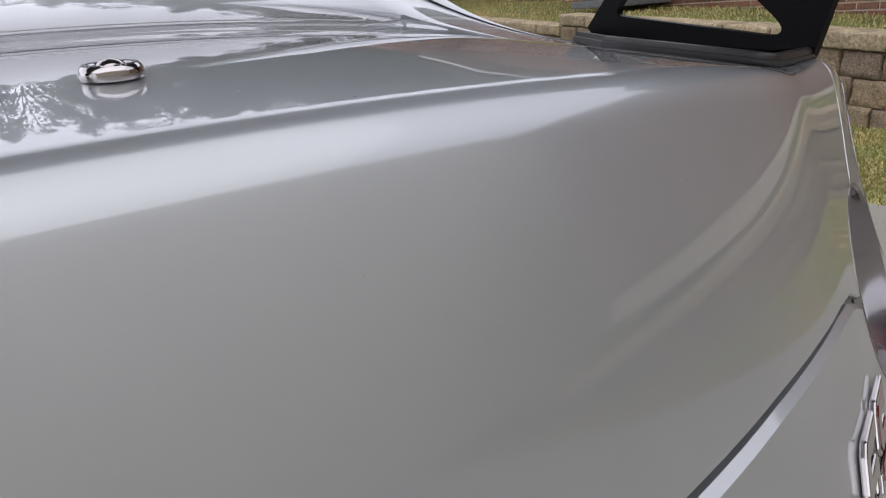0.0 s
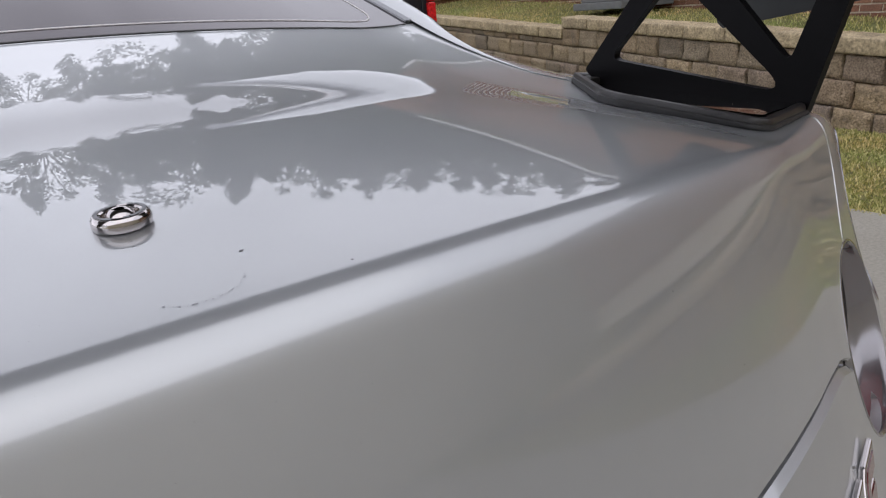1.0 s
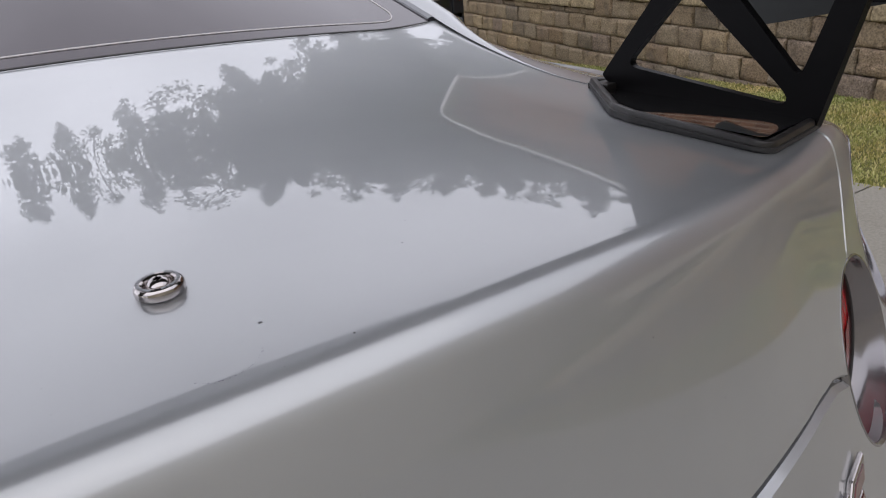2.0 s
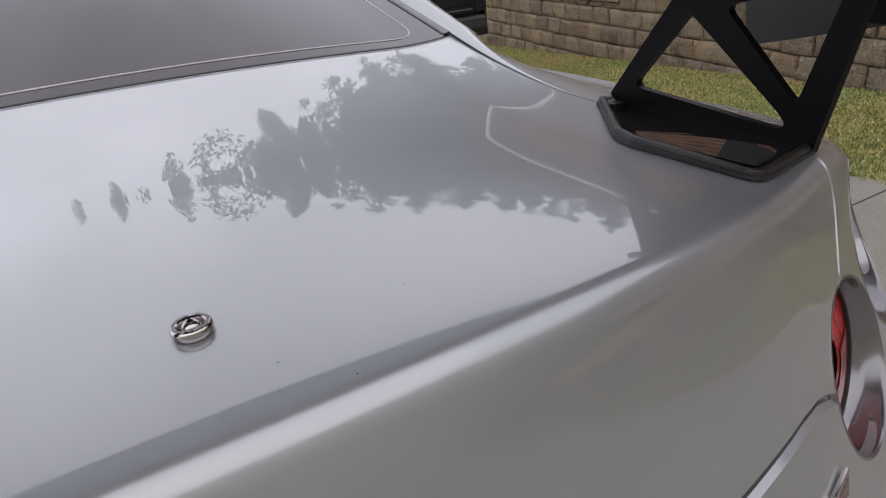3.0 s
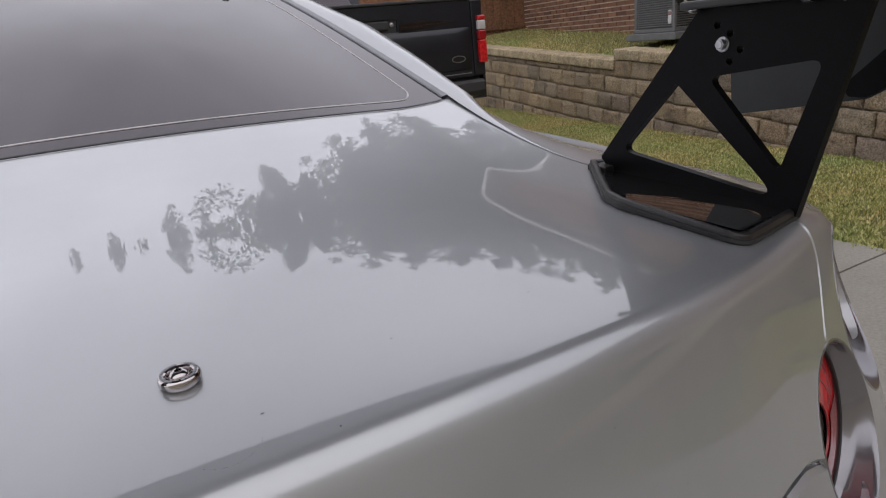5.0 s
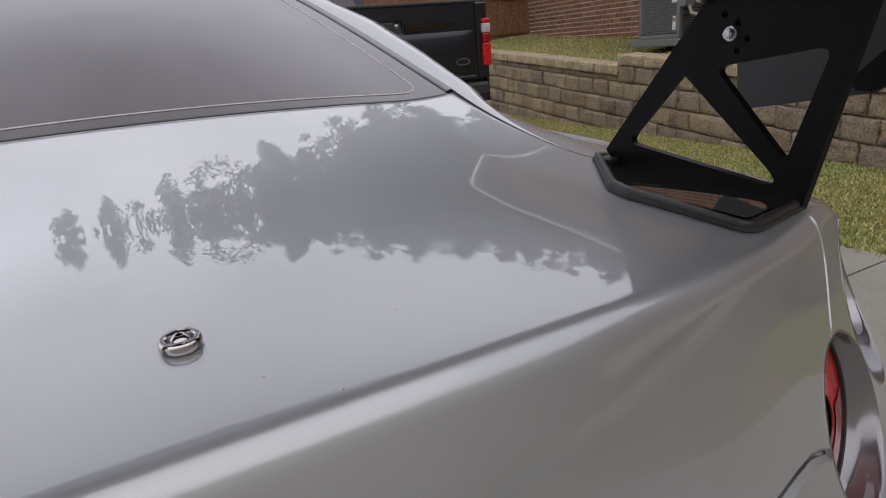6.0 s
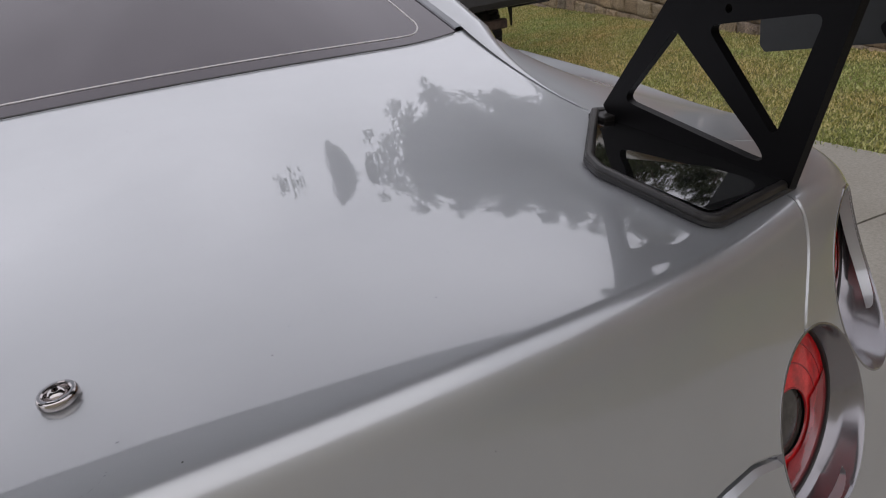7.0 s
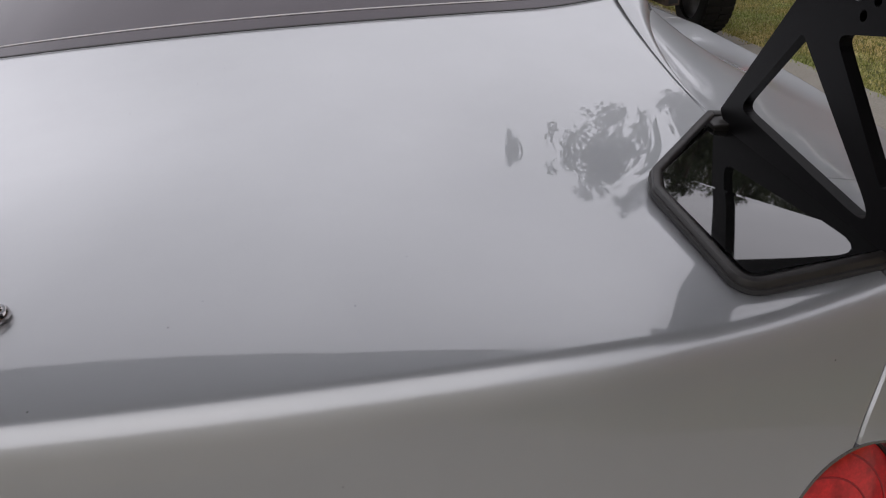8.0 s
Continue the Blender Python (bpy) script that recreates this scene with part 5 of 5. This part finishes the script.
vs = [bm.verts.new(p) for p in ((-0.47, HY0 - 0.42, HZ1 + 0.05), (-0.47, HY1 + 0.42, HZ1 + 0.05), (3.75, HY1 + 0.42, HZ1 + 1.85), (3.75, HY0 - 0.42, HZ1 + 1.85), (7.9, HY1 + 0.42, HZ1 + 0.05), (7.9, HY0 - 0.42, HZ1 + 0.05))]
bm.faces.new((vs[0], vs[1], vs[2], vs[3]))
bm.faces.new((vs[3], vs[2], vs[4], vs[5]))
bm.faces.new((vs[1], vs[4], vs[2]))
bm.faces.new((vs[0], vs[3], vs[5]))
bm.faces.new((vs[0], vs[5], vs[4], vs[1]))
roof_root = part("roof", bm, SHINGLE, house, "dark grey shingle roof", smooth=False)
cv, cf = [], []
rl = math.hypot(4.22, 1.80)
ux, uz = 4.22 / rl, 1.80 / rl
for r_ in range(rowsn):
    d0, d1 = r_ * rl / rowsn - 0.02, (r_ + 1) * rl / rowsn + 0.03
    y = HY0 - 0.42 + (0.15 if r_ % 2 else 0)
    while y < HY1 + 0.40:
        i = len(cv)
        y1 = min(y + 0.29, HY1 + 0.42)
        for d, h in ((d0, 0.020), (d1, 0.006)):
            cv += [(-0.47 + ux * d - uz * h, y, HZ1 + 0.05 + uz * d + ux * h), (-0.47 + ux * d - uz * h, y1, HZ1 + 0.05 + uz * d + ux * h)]
        cv += [(-0.47 + ux * d0, y, HZ1 + 0.05 + uz * d0), (-0.47 + ux * d0, y1, HZ1 + 0.05 + uz * d0)]
        cf += [(i, i + 1, i + 3, i + 2), (i, i + 4, i + 5, i + 1)]
        y += 0.30
me = bpy.data.meshes.new("shingles")
me.from_pydata(cv, [], cf)
me.materials.append(SHINGLE)
ob = new("shingles", me)
ob.parent = roof_root
tagged(ob, "overlapping dark shingles", kind="stuff")

# ---------------------------------------------------------------- timber fence
fence = thing("fence", "brown stained vertical board fence beside the house", "fence")
FP = [(8.05, 10.66), (4.4, 11.45)]
fd = Vector((FP[1][0] - FP[0][0], FP[1][1] - FP[0][1]))
fl_ = fd.length
fd.normalize()
fa = math.atan2(fd.y, fd.x)
nb = int(fl_ / 0.145)
for i in range(nb):
    bm = bmesh.new()
    p = Vector(FP[0]) + fd * (0.145 * i)
    z0 = 1.22 - 0.05 * i
    if p.x < wall_x(p.y) + 0.3:
        z0 = 0.0
    h = 3.05 - 0.012 * i - z0 + random.uniform(-0.015, 0.015)
    add_box(bm, 0, -0.012, 0, 0.138, 0.010, h, 0.004)
    ob = part("board", bm, FENCE, fence, smooth=False)
    ob.matrix_local = Matrix.Translation((p.x, p.y, z0 - 0.05)) @ Matrix.Rotation(fa, 4, "Z") @ Matrix.Rotation(random.uniform(-0.004, 0.004), 4, "Y")
for z in (0.35, 1.0, 1.6):
    bm = bmesh.new()
    add_box(bm, 0, 0.012, z, fl_, 0.05, z + 0.09, 0.003)
    ob = part("rail", bm, FENCE, fence, smooth=False)
    ob.matrix_local = Matrix.Translation((FP[0][0], FP[0][1], 0.85)) @ Matrix.Rotation(fa, 4, "Z")
bm = bmesh.new()
add_box(bm, 0, -0.05, -0.3, 0.1, 0.05, 1.9, 0.006)
ob = part("post", bm, FENCE, fence, smooth=False)
ob.matrix_local = Matrix.Translation((FP[0][0] + 0.02, FP[0][1] + 0.08, 0.9)) @ Matrix.Rotation(fa, 4, "Z")

# pale sided outbuilding wall beyond the truck
shed = thing("outbuilding", "pale grey vertical-sided outbuilding beyond the fence", "shed", Matrix.Translation((2.2, 12.2, 0)))
for i in range(16):
    bm = bmesh.new()
    add_box(bm, i * 0.2, 0, 0, i * 0.2 + 0.188, 0.03, 2.5, 0.006)
    part("siding_board", bm, SIDING, shed, smooth=False)
bm = bmesh.new()
add_box(bm, 0, 0.025, 0, 3.2, 2.4, 2.45)
part("wall", bm, SIDING, shed, smooth=False)
bm = bmesh.new()
vs = [bm.verts.new(p) for p in ((-0.2, -0.25, 2.45), (3.4, -0.25, 2.45), (3.4, 1.2, 3.1), (-0.2, 1.2, 3.1), (3.4, 2.65, 2.45), (-0.2, 2.65, 2.45))]
bm.faces.new((vs[0], vs[1], vs[2], vs[3]))
bm.faces.new((vs[3], vs[2], vs[4], vs[5]))
bm.faces.new((vs[1], vs[4], vs[2]))
bm.faces.new((vs[0], vs[3], vs[5]))
bm.faces.new((vs[0], vs[5], vs[4], vs[1]))
part("roof", bm, SHINGLE, shed, smooth=False)

# ---------------------------------------------------------------- condenser unit on the bank
AC_Y, AC_X = 5.88, 6.88
ac_z = 0.965
condenser = thing("condenser_unit", "grey air-conditioning condenser with louvred sides on a concrete pad", "air conditioner", Matrix.Translation((AC_X, AC_Y, ac_z)) @ Matrix.Rotation(-WALL_ANG, 4, "Z"))
bm = bmesh.new()
add_box(bm, -0.42, -0.47, -0.09, 0.46, 0.47, 0.0, 0.012, seg=2)
part("pad", bm, PAD, condenser, "grey pad", smooth=False)
bm = bmesh.new()
add_box(bm, -0.32, -0.34, 0.02, 0.36, 0.34, 0.80, 0.02)
part("coil", bm, ACDARK, condenser, "dark coil behind the louvres", smooth=False)
for z, h in ((0.0, 0.055), (0.80, 0.05)):
    bm = bmesh.new()
    add_box(bm, -0.36, -0.38, z, 0.40, 0.38, z + h, 0.012, seg=2)
    part("tray" if z == 0 else "lid", bm, ACGREY, condenser, smooth=False)
for sx in (-1, 1):
    for sy in (-1, 1):
        bm = bmesh.new()
        cx, cy = (0.02 + sx * 0.355), sy * 0.355
        add_box(bm, cx - 0.025, cy - 0.025, 0.05, cx + 0.025, cy + 0.025, 0.80, 0.006)
        part("corner_post", bm, ACGREY, condenser, smooth=False)
for i in range(26):
    z = 0.075 + i * 0.0275
    bm = bmesh.new()
    add_box(bm, -0.012, -0.34, -0.0055, 0.010, 0.34, 0.0055, 0, Matrix.Translation((-0.352, 0, z)) @ Matrix.Rotation(radians(28), 4, "Y"))
    part("louvre", bm, ACGREY, condenser, smooth=False)
    bm = bmesh.new()
    add_box(bm, -0.33, -0.012, -0.0055, 0.36, 0.010, 0.0055, 0, Matrix.Translation((0, -0.372, z)) @ Matrix.Rotation(radians(-28), 4, "X"))
    part("louvre", bm, ACGREY, condenser, smooth=False)
for i in range(16):
    bm = bmesh.new()
    yy = -0.315 + i * 0.042
    add_box(bm, -0.3655, yy - 0.003, 0.055, -0.3605, yy + 0.003, 0.80)
    part("guard_wire", bm, ACGREY, condenser, smooth=False)
bm = bmesh.new()
add_box(bm, -0.368, -0.345, 0.42, -0.364, -0.255, 0.68)
part("label_plate", bm, LABEL, condenser, "white rating label", smooth=False)
bm = bmesh.new()
add_box(bm, -0.368, -0.335, 0.10, -0.364, -0.275, 0.26)
part("label_plate", bm, LABEL, condenser, "white warning label", smooth=False)
bm = bmesh.new()
add_box(bm, -0.3685, -0.335, 0.20, -0.3678, -0.275, 0.245)
add_box(bm, -0.3685, -0.335, 0.62, -0.3678, -0.265, 0.655)
part("printed_bar", bm, EMBLEM_RED, condenser, smooth=False)
bm = bmesh.new()
add_box(bm, -0.36, -0.47, 0.36, -0.20, -0.375, 0.62, 0.01)
part("service_box", bm, ACGREY, condenser, "small grey service box", smooth=False)
bm = bmesh.new()
tube(bm, [(-0.28, -0.46, 0.37), (-0.28, -0.50, 0.28), (-0.25, -0.60, 0.25), (-0.15, -0.74, 0.32), (0.0, -0.86, 0.50), (0.3, -0.92, 0.72), (0.64, -0.93, 0.80)], 0.022, 10)
part("conduit", bm, PIPE, condenser, "pale bent conduit to the house wall")

# ---------------------------------------------------------------- black pickup
TX, TY = 2.068, 4.50
truck = thing("pickup_truck", "black pickup truck with a closed tailgate, parked on the driveway", "truck", Matrix.Translation((TX, TY, 0)) @ Matrix.Scale(1.045, 4))
HWD = 0.91
bm = bmesh.new()
prof = [(-HWD + 0.105, 0.80), (-HWD + 0.105, 1.36), (-HWD + 0.125, 1.385), (HWD - 0.125, 1.385), (HWD - 0.105, 1.36), (HWD - 0.105, 0.80)]
plate(bm, prof, [[(-0.155, 1.190), (0.155, 1.190), (0.155, 1.283), (-0.155, 1.283)]], lambda a, b, h: Vector((a, h + 0.012, b)), 0.05)
gate = part("tailgate", bm, TRUCK, truck, "glossy black tailgate with a raised centre", smooth=False)
bv = gate.modifiers.new("edge", "BEVEL")
bv.width, bv.segments, bv.limit_method = 0.008, 2, "ANGLE"
bm = bmesh.new()
add_box(bm, -HWD + 0.10, 0.0, 1.382, HWD - 0.10, 0.075, 1.405, 0.008, seg=2)
part("gate_cap", bm, TRUCKTRIM, gate, "dull black cap along the gate", smooth=False)
bm = bmesh.new()
rows = []
for z, d in ((0.855, 0.0), (0.862, -0.010), (1.02, -0.016), (1.140, -0.013), (1.165, -0.006), (1.180, 0.0)):
    rows.append([bm.verts.new((x, 0.012 + d * smoothstep(0, 0.05, HWD - 0.14 - abs(x)), z)) for x in lin(-HWD + 0.13, HWD - 0.13, 30)])
grid_faces(bm, rows)
part("gate_skin", bm, TRUCK, gate)
bm = bmesh.new()
add_box(bm, -0.158, 0.03, 1.187, 0.158, 0.06, 1.287)
part("handle_recess", bm, TRUCKTRIM, gate, smooth=False)
bm = bmesh.new()
add_box(bm, -0.125, 0.004, 1.212, 0.085, 0.034, 1.275, 0.01, seg=2)
part("handle", bm, TRUCKTRIM, gate, "black tailgate handle", smooth=False)
bm = bmesh.new()
revolve(bm, [(0.016, 0), (0.016, 0.008), (0.012, 0.010), (0, 0.010)], Matrix.Translation((0.118, 0.034, 1.245)) @ Matrix.Rotation(radians(90), 4, "X"), 20)
part("lock", bm, BRUSHED, gate, "round key lock")
# tapering gloss strip beside the handle; its black stands in for a recess
bm = bmesh.new()
vs = []
for i, x in enumerate(lin(0.175, 0.640, 20)):
    q = i / 20
    vs.append([bm.verts.new((x, 0.0085, 1.222 + 0.012 * q + k_ * (0.026 * (1 - q ** 2.2) + 0.0005))) for k_ in (-1, 1)])
for A, B in zip(vs, vs[1:]):
    bm.faces.new((A[0], B[0], B[1], A[1]))
r_ = bmesh.ops.extrude_face_region(bm, geom=bm.faces[:])
bmesh.ops.translate(bm, vec=(0, -0.004, 0), verts=[g for g in r_["geom"] if isinstance(g, bmesh.types.BMVert)])
bmesh.ops.recalc_face_normals(bm, faces=bm.faces)
part("recess_strip", bm, GLOSSBLACK, gate, "tapering gloss black strip in place of a dark recess", smooth=False)
# plain oval badge
bm = bmesh.new()
rings = []
for rx, rz, d in ((0.064, 0.027, 0.0), (0.064, 0.027, -0.004), (0.056, 0.0205, -0.004), (0.056, 0.0205, -0.001)):
    rings.append([bm.verts.new((0.655 + rx * math.cos(2 * math.pi * i / 40), -0.004 + d, 0.945 + rz * math.sin(2 * math.pi * i / 40))) for i in range(40)])
for A, B in zip(rings, rings[1:]):
    for i in range(40):
        bm.faces.new((A[i], A[(i + 1) % 40], B[(i + 1) % 40], B[i]))
part("oval_badge", bm, BRUSHED, gate, "plain oval badge rim")
# thin grey strip across the foot of the gate
bm = bmesh.new()
add_box(bm, -HWD + 0.14, 0.002, 0.826, HWD - 0.14, 0.012, 0.832)
part("grey_strip", bm, TRIM, gate, smooth=False)
for k in (1, -1):
    bm = bmesh.new()
    # bed side with a soft shoulder and a wheel arch
    arch = [(1.10 + 0.44 * math.cos(t), 0.40 + 0.44 * math.sin(t)) for t in lin(math.pi, 0, 16)]
    side = [(0.02, 0.62), (0.02, 1.36), (0.04, 1.385), (1.98, 1.385), (2.0, 1.36), (2.0, 0.52), (1.56, 0.50)] + [p for p in reversed(arch)] + [(0.64, 0.55)]
    plate(bm, side, [], lambda a, b, h, k=k: Vector((k * (HWD - 0.02 + h), a, b)), 0.02)
    part("bed_side", bm, TRUCK, truck, smooth=False)
    bm = bmesh.new()
    add_box(bm, k * HWD - k * 0.105 - 0.0, 0.006, 0.80, k * HWD, 0.10, 1.385, 0.012, seg=2) if k > 0 else add_box(bm, -HWD, 0.006, 0.80, -HWD + 0.105, 0.10, 1.385, 0.012, seg=2)
    part("corner_post", bm, TRUCK, truck, smooth=False)
    lamp = new("tail_lamp")
    lamp.parent = truck
    tagged(lamp, "upright red truck tail lamp with a clear middle")
    x0, x1 = (HWD - 0.062, HWD + 0.010) if k > 0 else (-HWD - 0.010, -HWD + 0.062)
    for z0, z1, mm, nm in ((0.900, 1.075, LENS_RED, "red_lens"), (1.078, 1.150, LENS_DEEP, "dark_red_lens"), (1.153, 1.225, WHITE_LENS, "clear_lens"), (1.228, 1.262, LENS_RED, "red_lens")):
        bm = bmesh.new()
        add_box(bm, x0, -0.022, z0, x1, 0.09, z1, 0.010, seg=2)
        part(nm, bm, mm, lamp, smooth=False)
    bm = bmesh.new()
    xa, xb = (HWD - 0.09, HWD + 0.005) if k > 0 else (-HWD - 0.005, -HWD + 0.09)
    add_box(bm, xa, 0.03, 1.382, xb, 2.0, 1.405, 0.008)
    part("bed_cap", bm, TRUCKTRIM, truck, "dull black bed rail cap", smooth=False)
bm = bmesh.new()
add_box(bm, -HWD + 0.03, 0.06, 0.70, HWD - 0.03, 2.0, 0.86)
add_box(bm, -HWD + 0.03, 1.95, 0.70, HWD - 0.03, 2.02, 1.36)
part("bed_floor", bm, TRUCKTRIM, truck, smooth=False)
bm = bmesh.new()
rows = []
for x in lin(-HWD + 0.05, HWD - 0.05, 24):
    b = 0.05 * (abs(x) / HWD) ** 4
    rows.append([bm.verts.new((x, y + b, z)) for y, z in ((0.04, 0.775), (-0.06, 0.775), (-0.085, 0.755), (-0.09, 0.690), (-0.06, 0.650), (0.05, 0.63))])
grid_faces(bm, rows)
part("rear_bumper", bm, TRUCKTRIM, truck, "black step bumper", sharp=30)
bm = bmesh.new()
add_box(bm, -0.045, -0.12, 0.44, 0.045, 0.22, 0.53, 0.006)
add_box(bm, -0.16, -0.02, 0.50, 0.16, 0.03, 0.60, 0.006)
add_box(bm, -0.55, 0.06, 0.48, 0.55, 0.13, 0.55, 0.008)
part("tow_hitch", bm, RUST, truck, "rusty receiver hitch", smooth=False)
# near-black plate on the solid bar end, painting the shade inside the receiver
bm = bmesh.new()
add_box(bm, -0.030, -0.125, 0.455, 0.030, -0.118, 0.515)
part("opening_shade_plate", bm, UNDER, truck, smooth=False)
bm = bmesh.new()
tube(bm, [(-0.74, 1.10, 0.37), (0.74, 1.10, 0.37)], 0.05, 12)
bmesh.ops.create_uvsphere(bm, u_segments=16, v_segments=10, radius=0.13, matrix=Matrix.Translation((0, 1.10, 0.37)))
part("rear_axle", bm, RUST, truck)
# cab
bm = bmesh.new()
rows = []
for y, zt, xw in ((2.06, 1.30, 0.86), (2.08, 1.42, 0.80), (2.14, 1.76, 0.69), (2.25, 1.80, 0.67), (3.05, 1.81, 0.66), (3.25, 1.74, 0.68), (3.85, 1.22, 0.82), (3.95, 1.16, 0.84), (4.75, 1.06, 0.83), (4.95, 0.95, 0.80), (5.0, 0.6, 0.80)):
    ring = [(-xw * 1.02 if zt > 1.2 else -xw, 1.15 if zt > 1.2 else zt - 0.06), (-xw, zt - 0.05), (-xw + 0.05, zt), (0, zt + 0.012), (xw - 0.05, zt), (xw, zt - 0.05), (xw * 1.02 if zt > 1.2 else xw, 1.15 if zt > 1.2 else zt - 0.06), (0.87, 0.95 if zt > 1.0 else zt - 0.1), (0.86, 0.45)]
    ring = [(-0.86, 0.45), (-0.87, 0.95 if zt > 1.0 else zt - 0.1)] + ring
    rows.append([bm.verts.new((x, y, z)) for x, z in ring])
grid_faces(bm, rows)
bm.faces.new(rows[0])
bm.faces.new(rows[-1])
part("cab", bm, TRUCK, truck, sharp=30)
bm = bmesh.new()
vs = [bm.verts.new(p) for p in ((-0.66, 2.075, 1.45), (0.66, 2.075, 1.45), (0.58, 2.128, 1.73), (-0.58, 2.128, 1.73))]
bm.faces.new(vs)
part("rear_window", bm, GLASS, truck, "dark cab rear window", smooth=False)
for k in (1, -1):
    for y in (1.10, 4.1):
        wheel(truck, Matrix.Translation((0.725 * k, y, 0.365)) @ Matrix.Rotation(radians(90 * k), 4, "Y"), 0.365, 0.25, RIM, 6, True)


# ---------------------------------------------------------------- trees
def crown_mesh(name, kind, seed):
    """Leaf clumps: many small tilted leaves gathered round limb ends, with gaps between."""
    rng = np.random.default_rng(seed)
    verts, faces = [], []
    clumps = []
    if kind == "pine":
        for i in range(58):
            h = 0.40 + 0.58 * rng.random() ** 0.85
            rad = 0.165 * (1.06 - h) ** 0.75 * (0.25 + 0.95 * rng.random()) + 0.006
            a = rng.random() * 6.283
            clumps.append((rad * math.cos(a), rad * math.sin(a), h - 0.02, 0.024 + 0.026 * rng.random(), 0.55))
        for h in (0.90, 0.935, 0.965, 0.985):
            clumps.append((0.010 * rng.normal(), 0.010 * rng.normal(), h, 0.030 * (1.15 - h) / 0.25 + 0.006, 1.0))
    else:
        for i in range(64):
            h = 0.30 + 0.66 * rng.random()
            rad = 0.23 * math.sqrt(max(0.04, 1 - ((h - 0.58) / 0.42) ** 2)) * (0.35 + 0.75 * rng.random() ** 0.7)
            a = rng.random() * 6.283
            clumps.append((rad * math.cos(a), rad * math.sin(a), h, 0.028 + 0.028 * rng.random(), 0.8))
    for cx, cy, cz, cr, fl2 in clumps:
        for _ in range(40):
            d = rng.normal(size=3)
            d *= cr * (0.45 + 0.65 * rng.random()) / max(1e-6, np.linalg.norm(d))
            p = np.array((cx + d[0], cy + d[1], cz + d[2] * fl2))
            u = rng.normal(size=3)
            u /= np.linalg.norm(u)
            w = np.cross(u, rng.normal(size=3))
            w /= max(1e-6, np.linalg.norm(w))
            l, b = 0.0095 * (0.5 + rng.random()), 0.0052 * (0.5 + rng.random())
            i = len(verts)
            verts += [tuple(p - u * l), tuple(p + w * b), tuple(p + u * l), tuple(p - w * b)]
            faces += [(i, i + 1, i + 2), (i, i + 2, i + 3)]
    me = bpy.data.meshes.new(name)
    me.from_pydata(verts, [], faces)
    me.materials.append(NEEDLE if kind == "pine" else LEAF)
    return me, clumps


def trunk_mesh(clumps, kind, seed):
    rng = random.Random(seed)
    bm = bmesh.new()
    top = 0.96 if kind == "pine" else 0.8
    rings = []
    bend = (rng.uniform(-0.02, 0.02), rng.uniform(-0.02, 0.02))
    for i in range(12):
        t = i / 11
        r = 0.0135 * (1 - t) ** 0.8 + 0.001 + (0.006 if i == 0 else 0)
        rings.append([bm.verts.new((bend[0] * t * t + r * math.cos(a), bend[1] * t * t + r * math.sin(a), top * t)) for a in (2 * math.pi * j / 8 for j in range(8))])
    for A, B in zip(rings, rings[1:]):
        for i in range(8):
            bm.faces.new((A[i], A[(i + 1) % 8], B[(i + 1) % 8], B[i]))
    for cx, cy, cz, cr, _ in clumps[:24]:
        z0 = max(0.2, cz - (0.03 if kind == "pine" else 0.16))
        t = z0 / top
        tube(bm, [(bend[0] * t * t, bend[1] * t * t, z0), (cx * 0.5, cy * 0.5, (z0 + cz) / 2 + 0.01), (cx, cy, cz)], 0.0028, 5)
    me = bpy.data.meshes.new("trunk")
    for f in bm.faces:
        f.smooth = True
    bm.to_mesh(me)
    bm.free()
    me.materials.append(BARK)
    return me


KINDS = []
for i in range(7):
    kd = "pine" if i % 3 != 2 else "broad"
    cm, cl = crown_mesh("crown", kd, 100 + i)
    KINDS.append((kd, cm, trunk_mesh(cl, kd, 200 + i)))
random.seed(21)
for az0, dist, elev, kind_i in TREES:
    a = radians(az0)
    kd, cm, tm = KINDS[kind_i % 7]
    h = 1.0 + dist * math.tan(radians(elev))
    slim = 0.75 if az0 < 5 and elev > 15 else 1.0
    t = thing("pine_tree" if kd == "pine" else "oak_tree", "tall dark green pine with a bare lower trunk" if kd == "pine" else "tall broadleaf tree with an uneven green crown", "tree",
              Matrix.Translation((dist * math.sin(a), dist * math.cos(a), -0.03)) @ Matrix.Rotation(random.uniform(0, 6.28), 4, "Z") @ Matrix.Diagonal((h * slim * random.uniform(0.85, 1.1), h * slim * random.uniform(0.85, 1.1), h, 1)), "trees of the wood beyond the houses")
    for nm, me in (("trunk", tm), ("crown", cm)):
        ob = new(nm, me)
        ob.parent = t
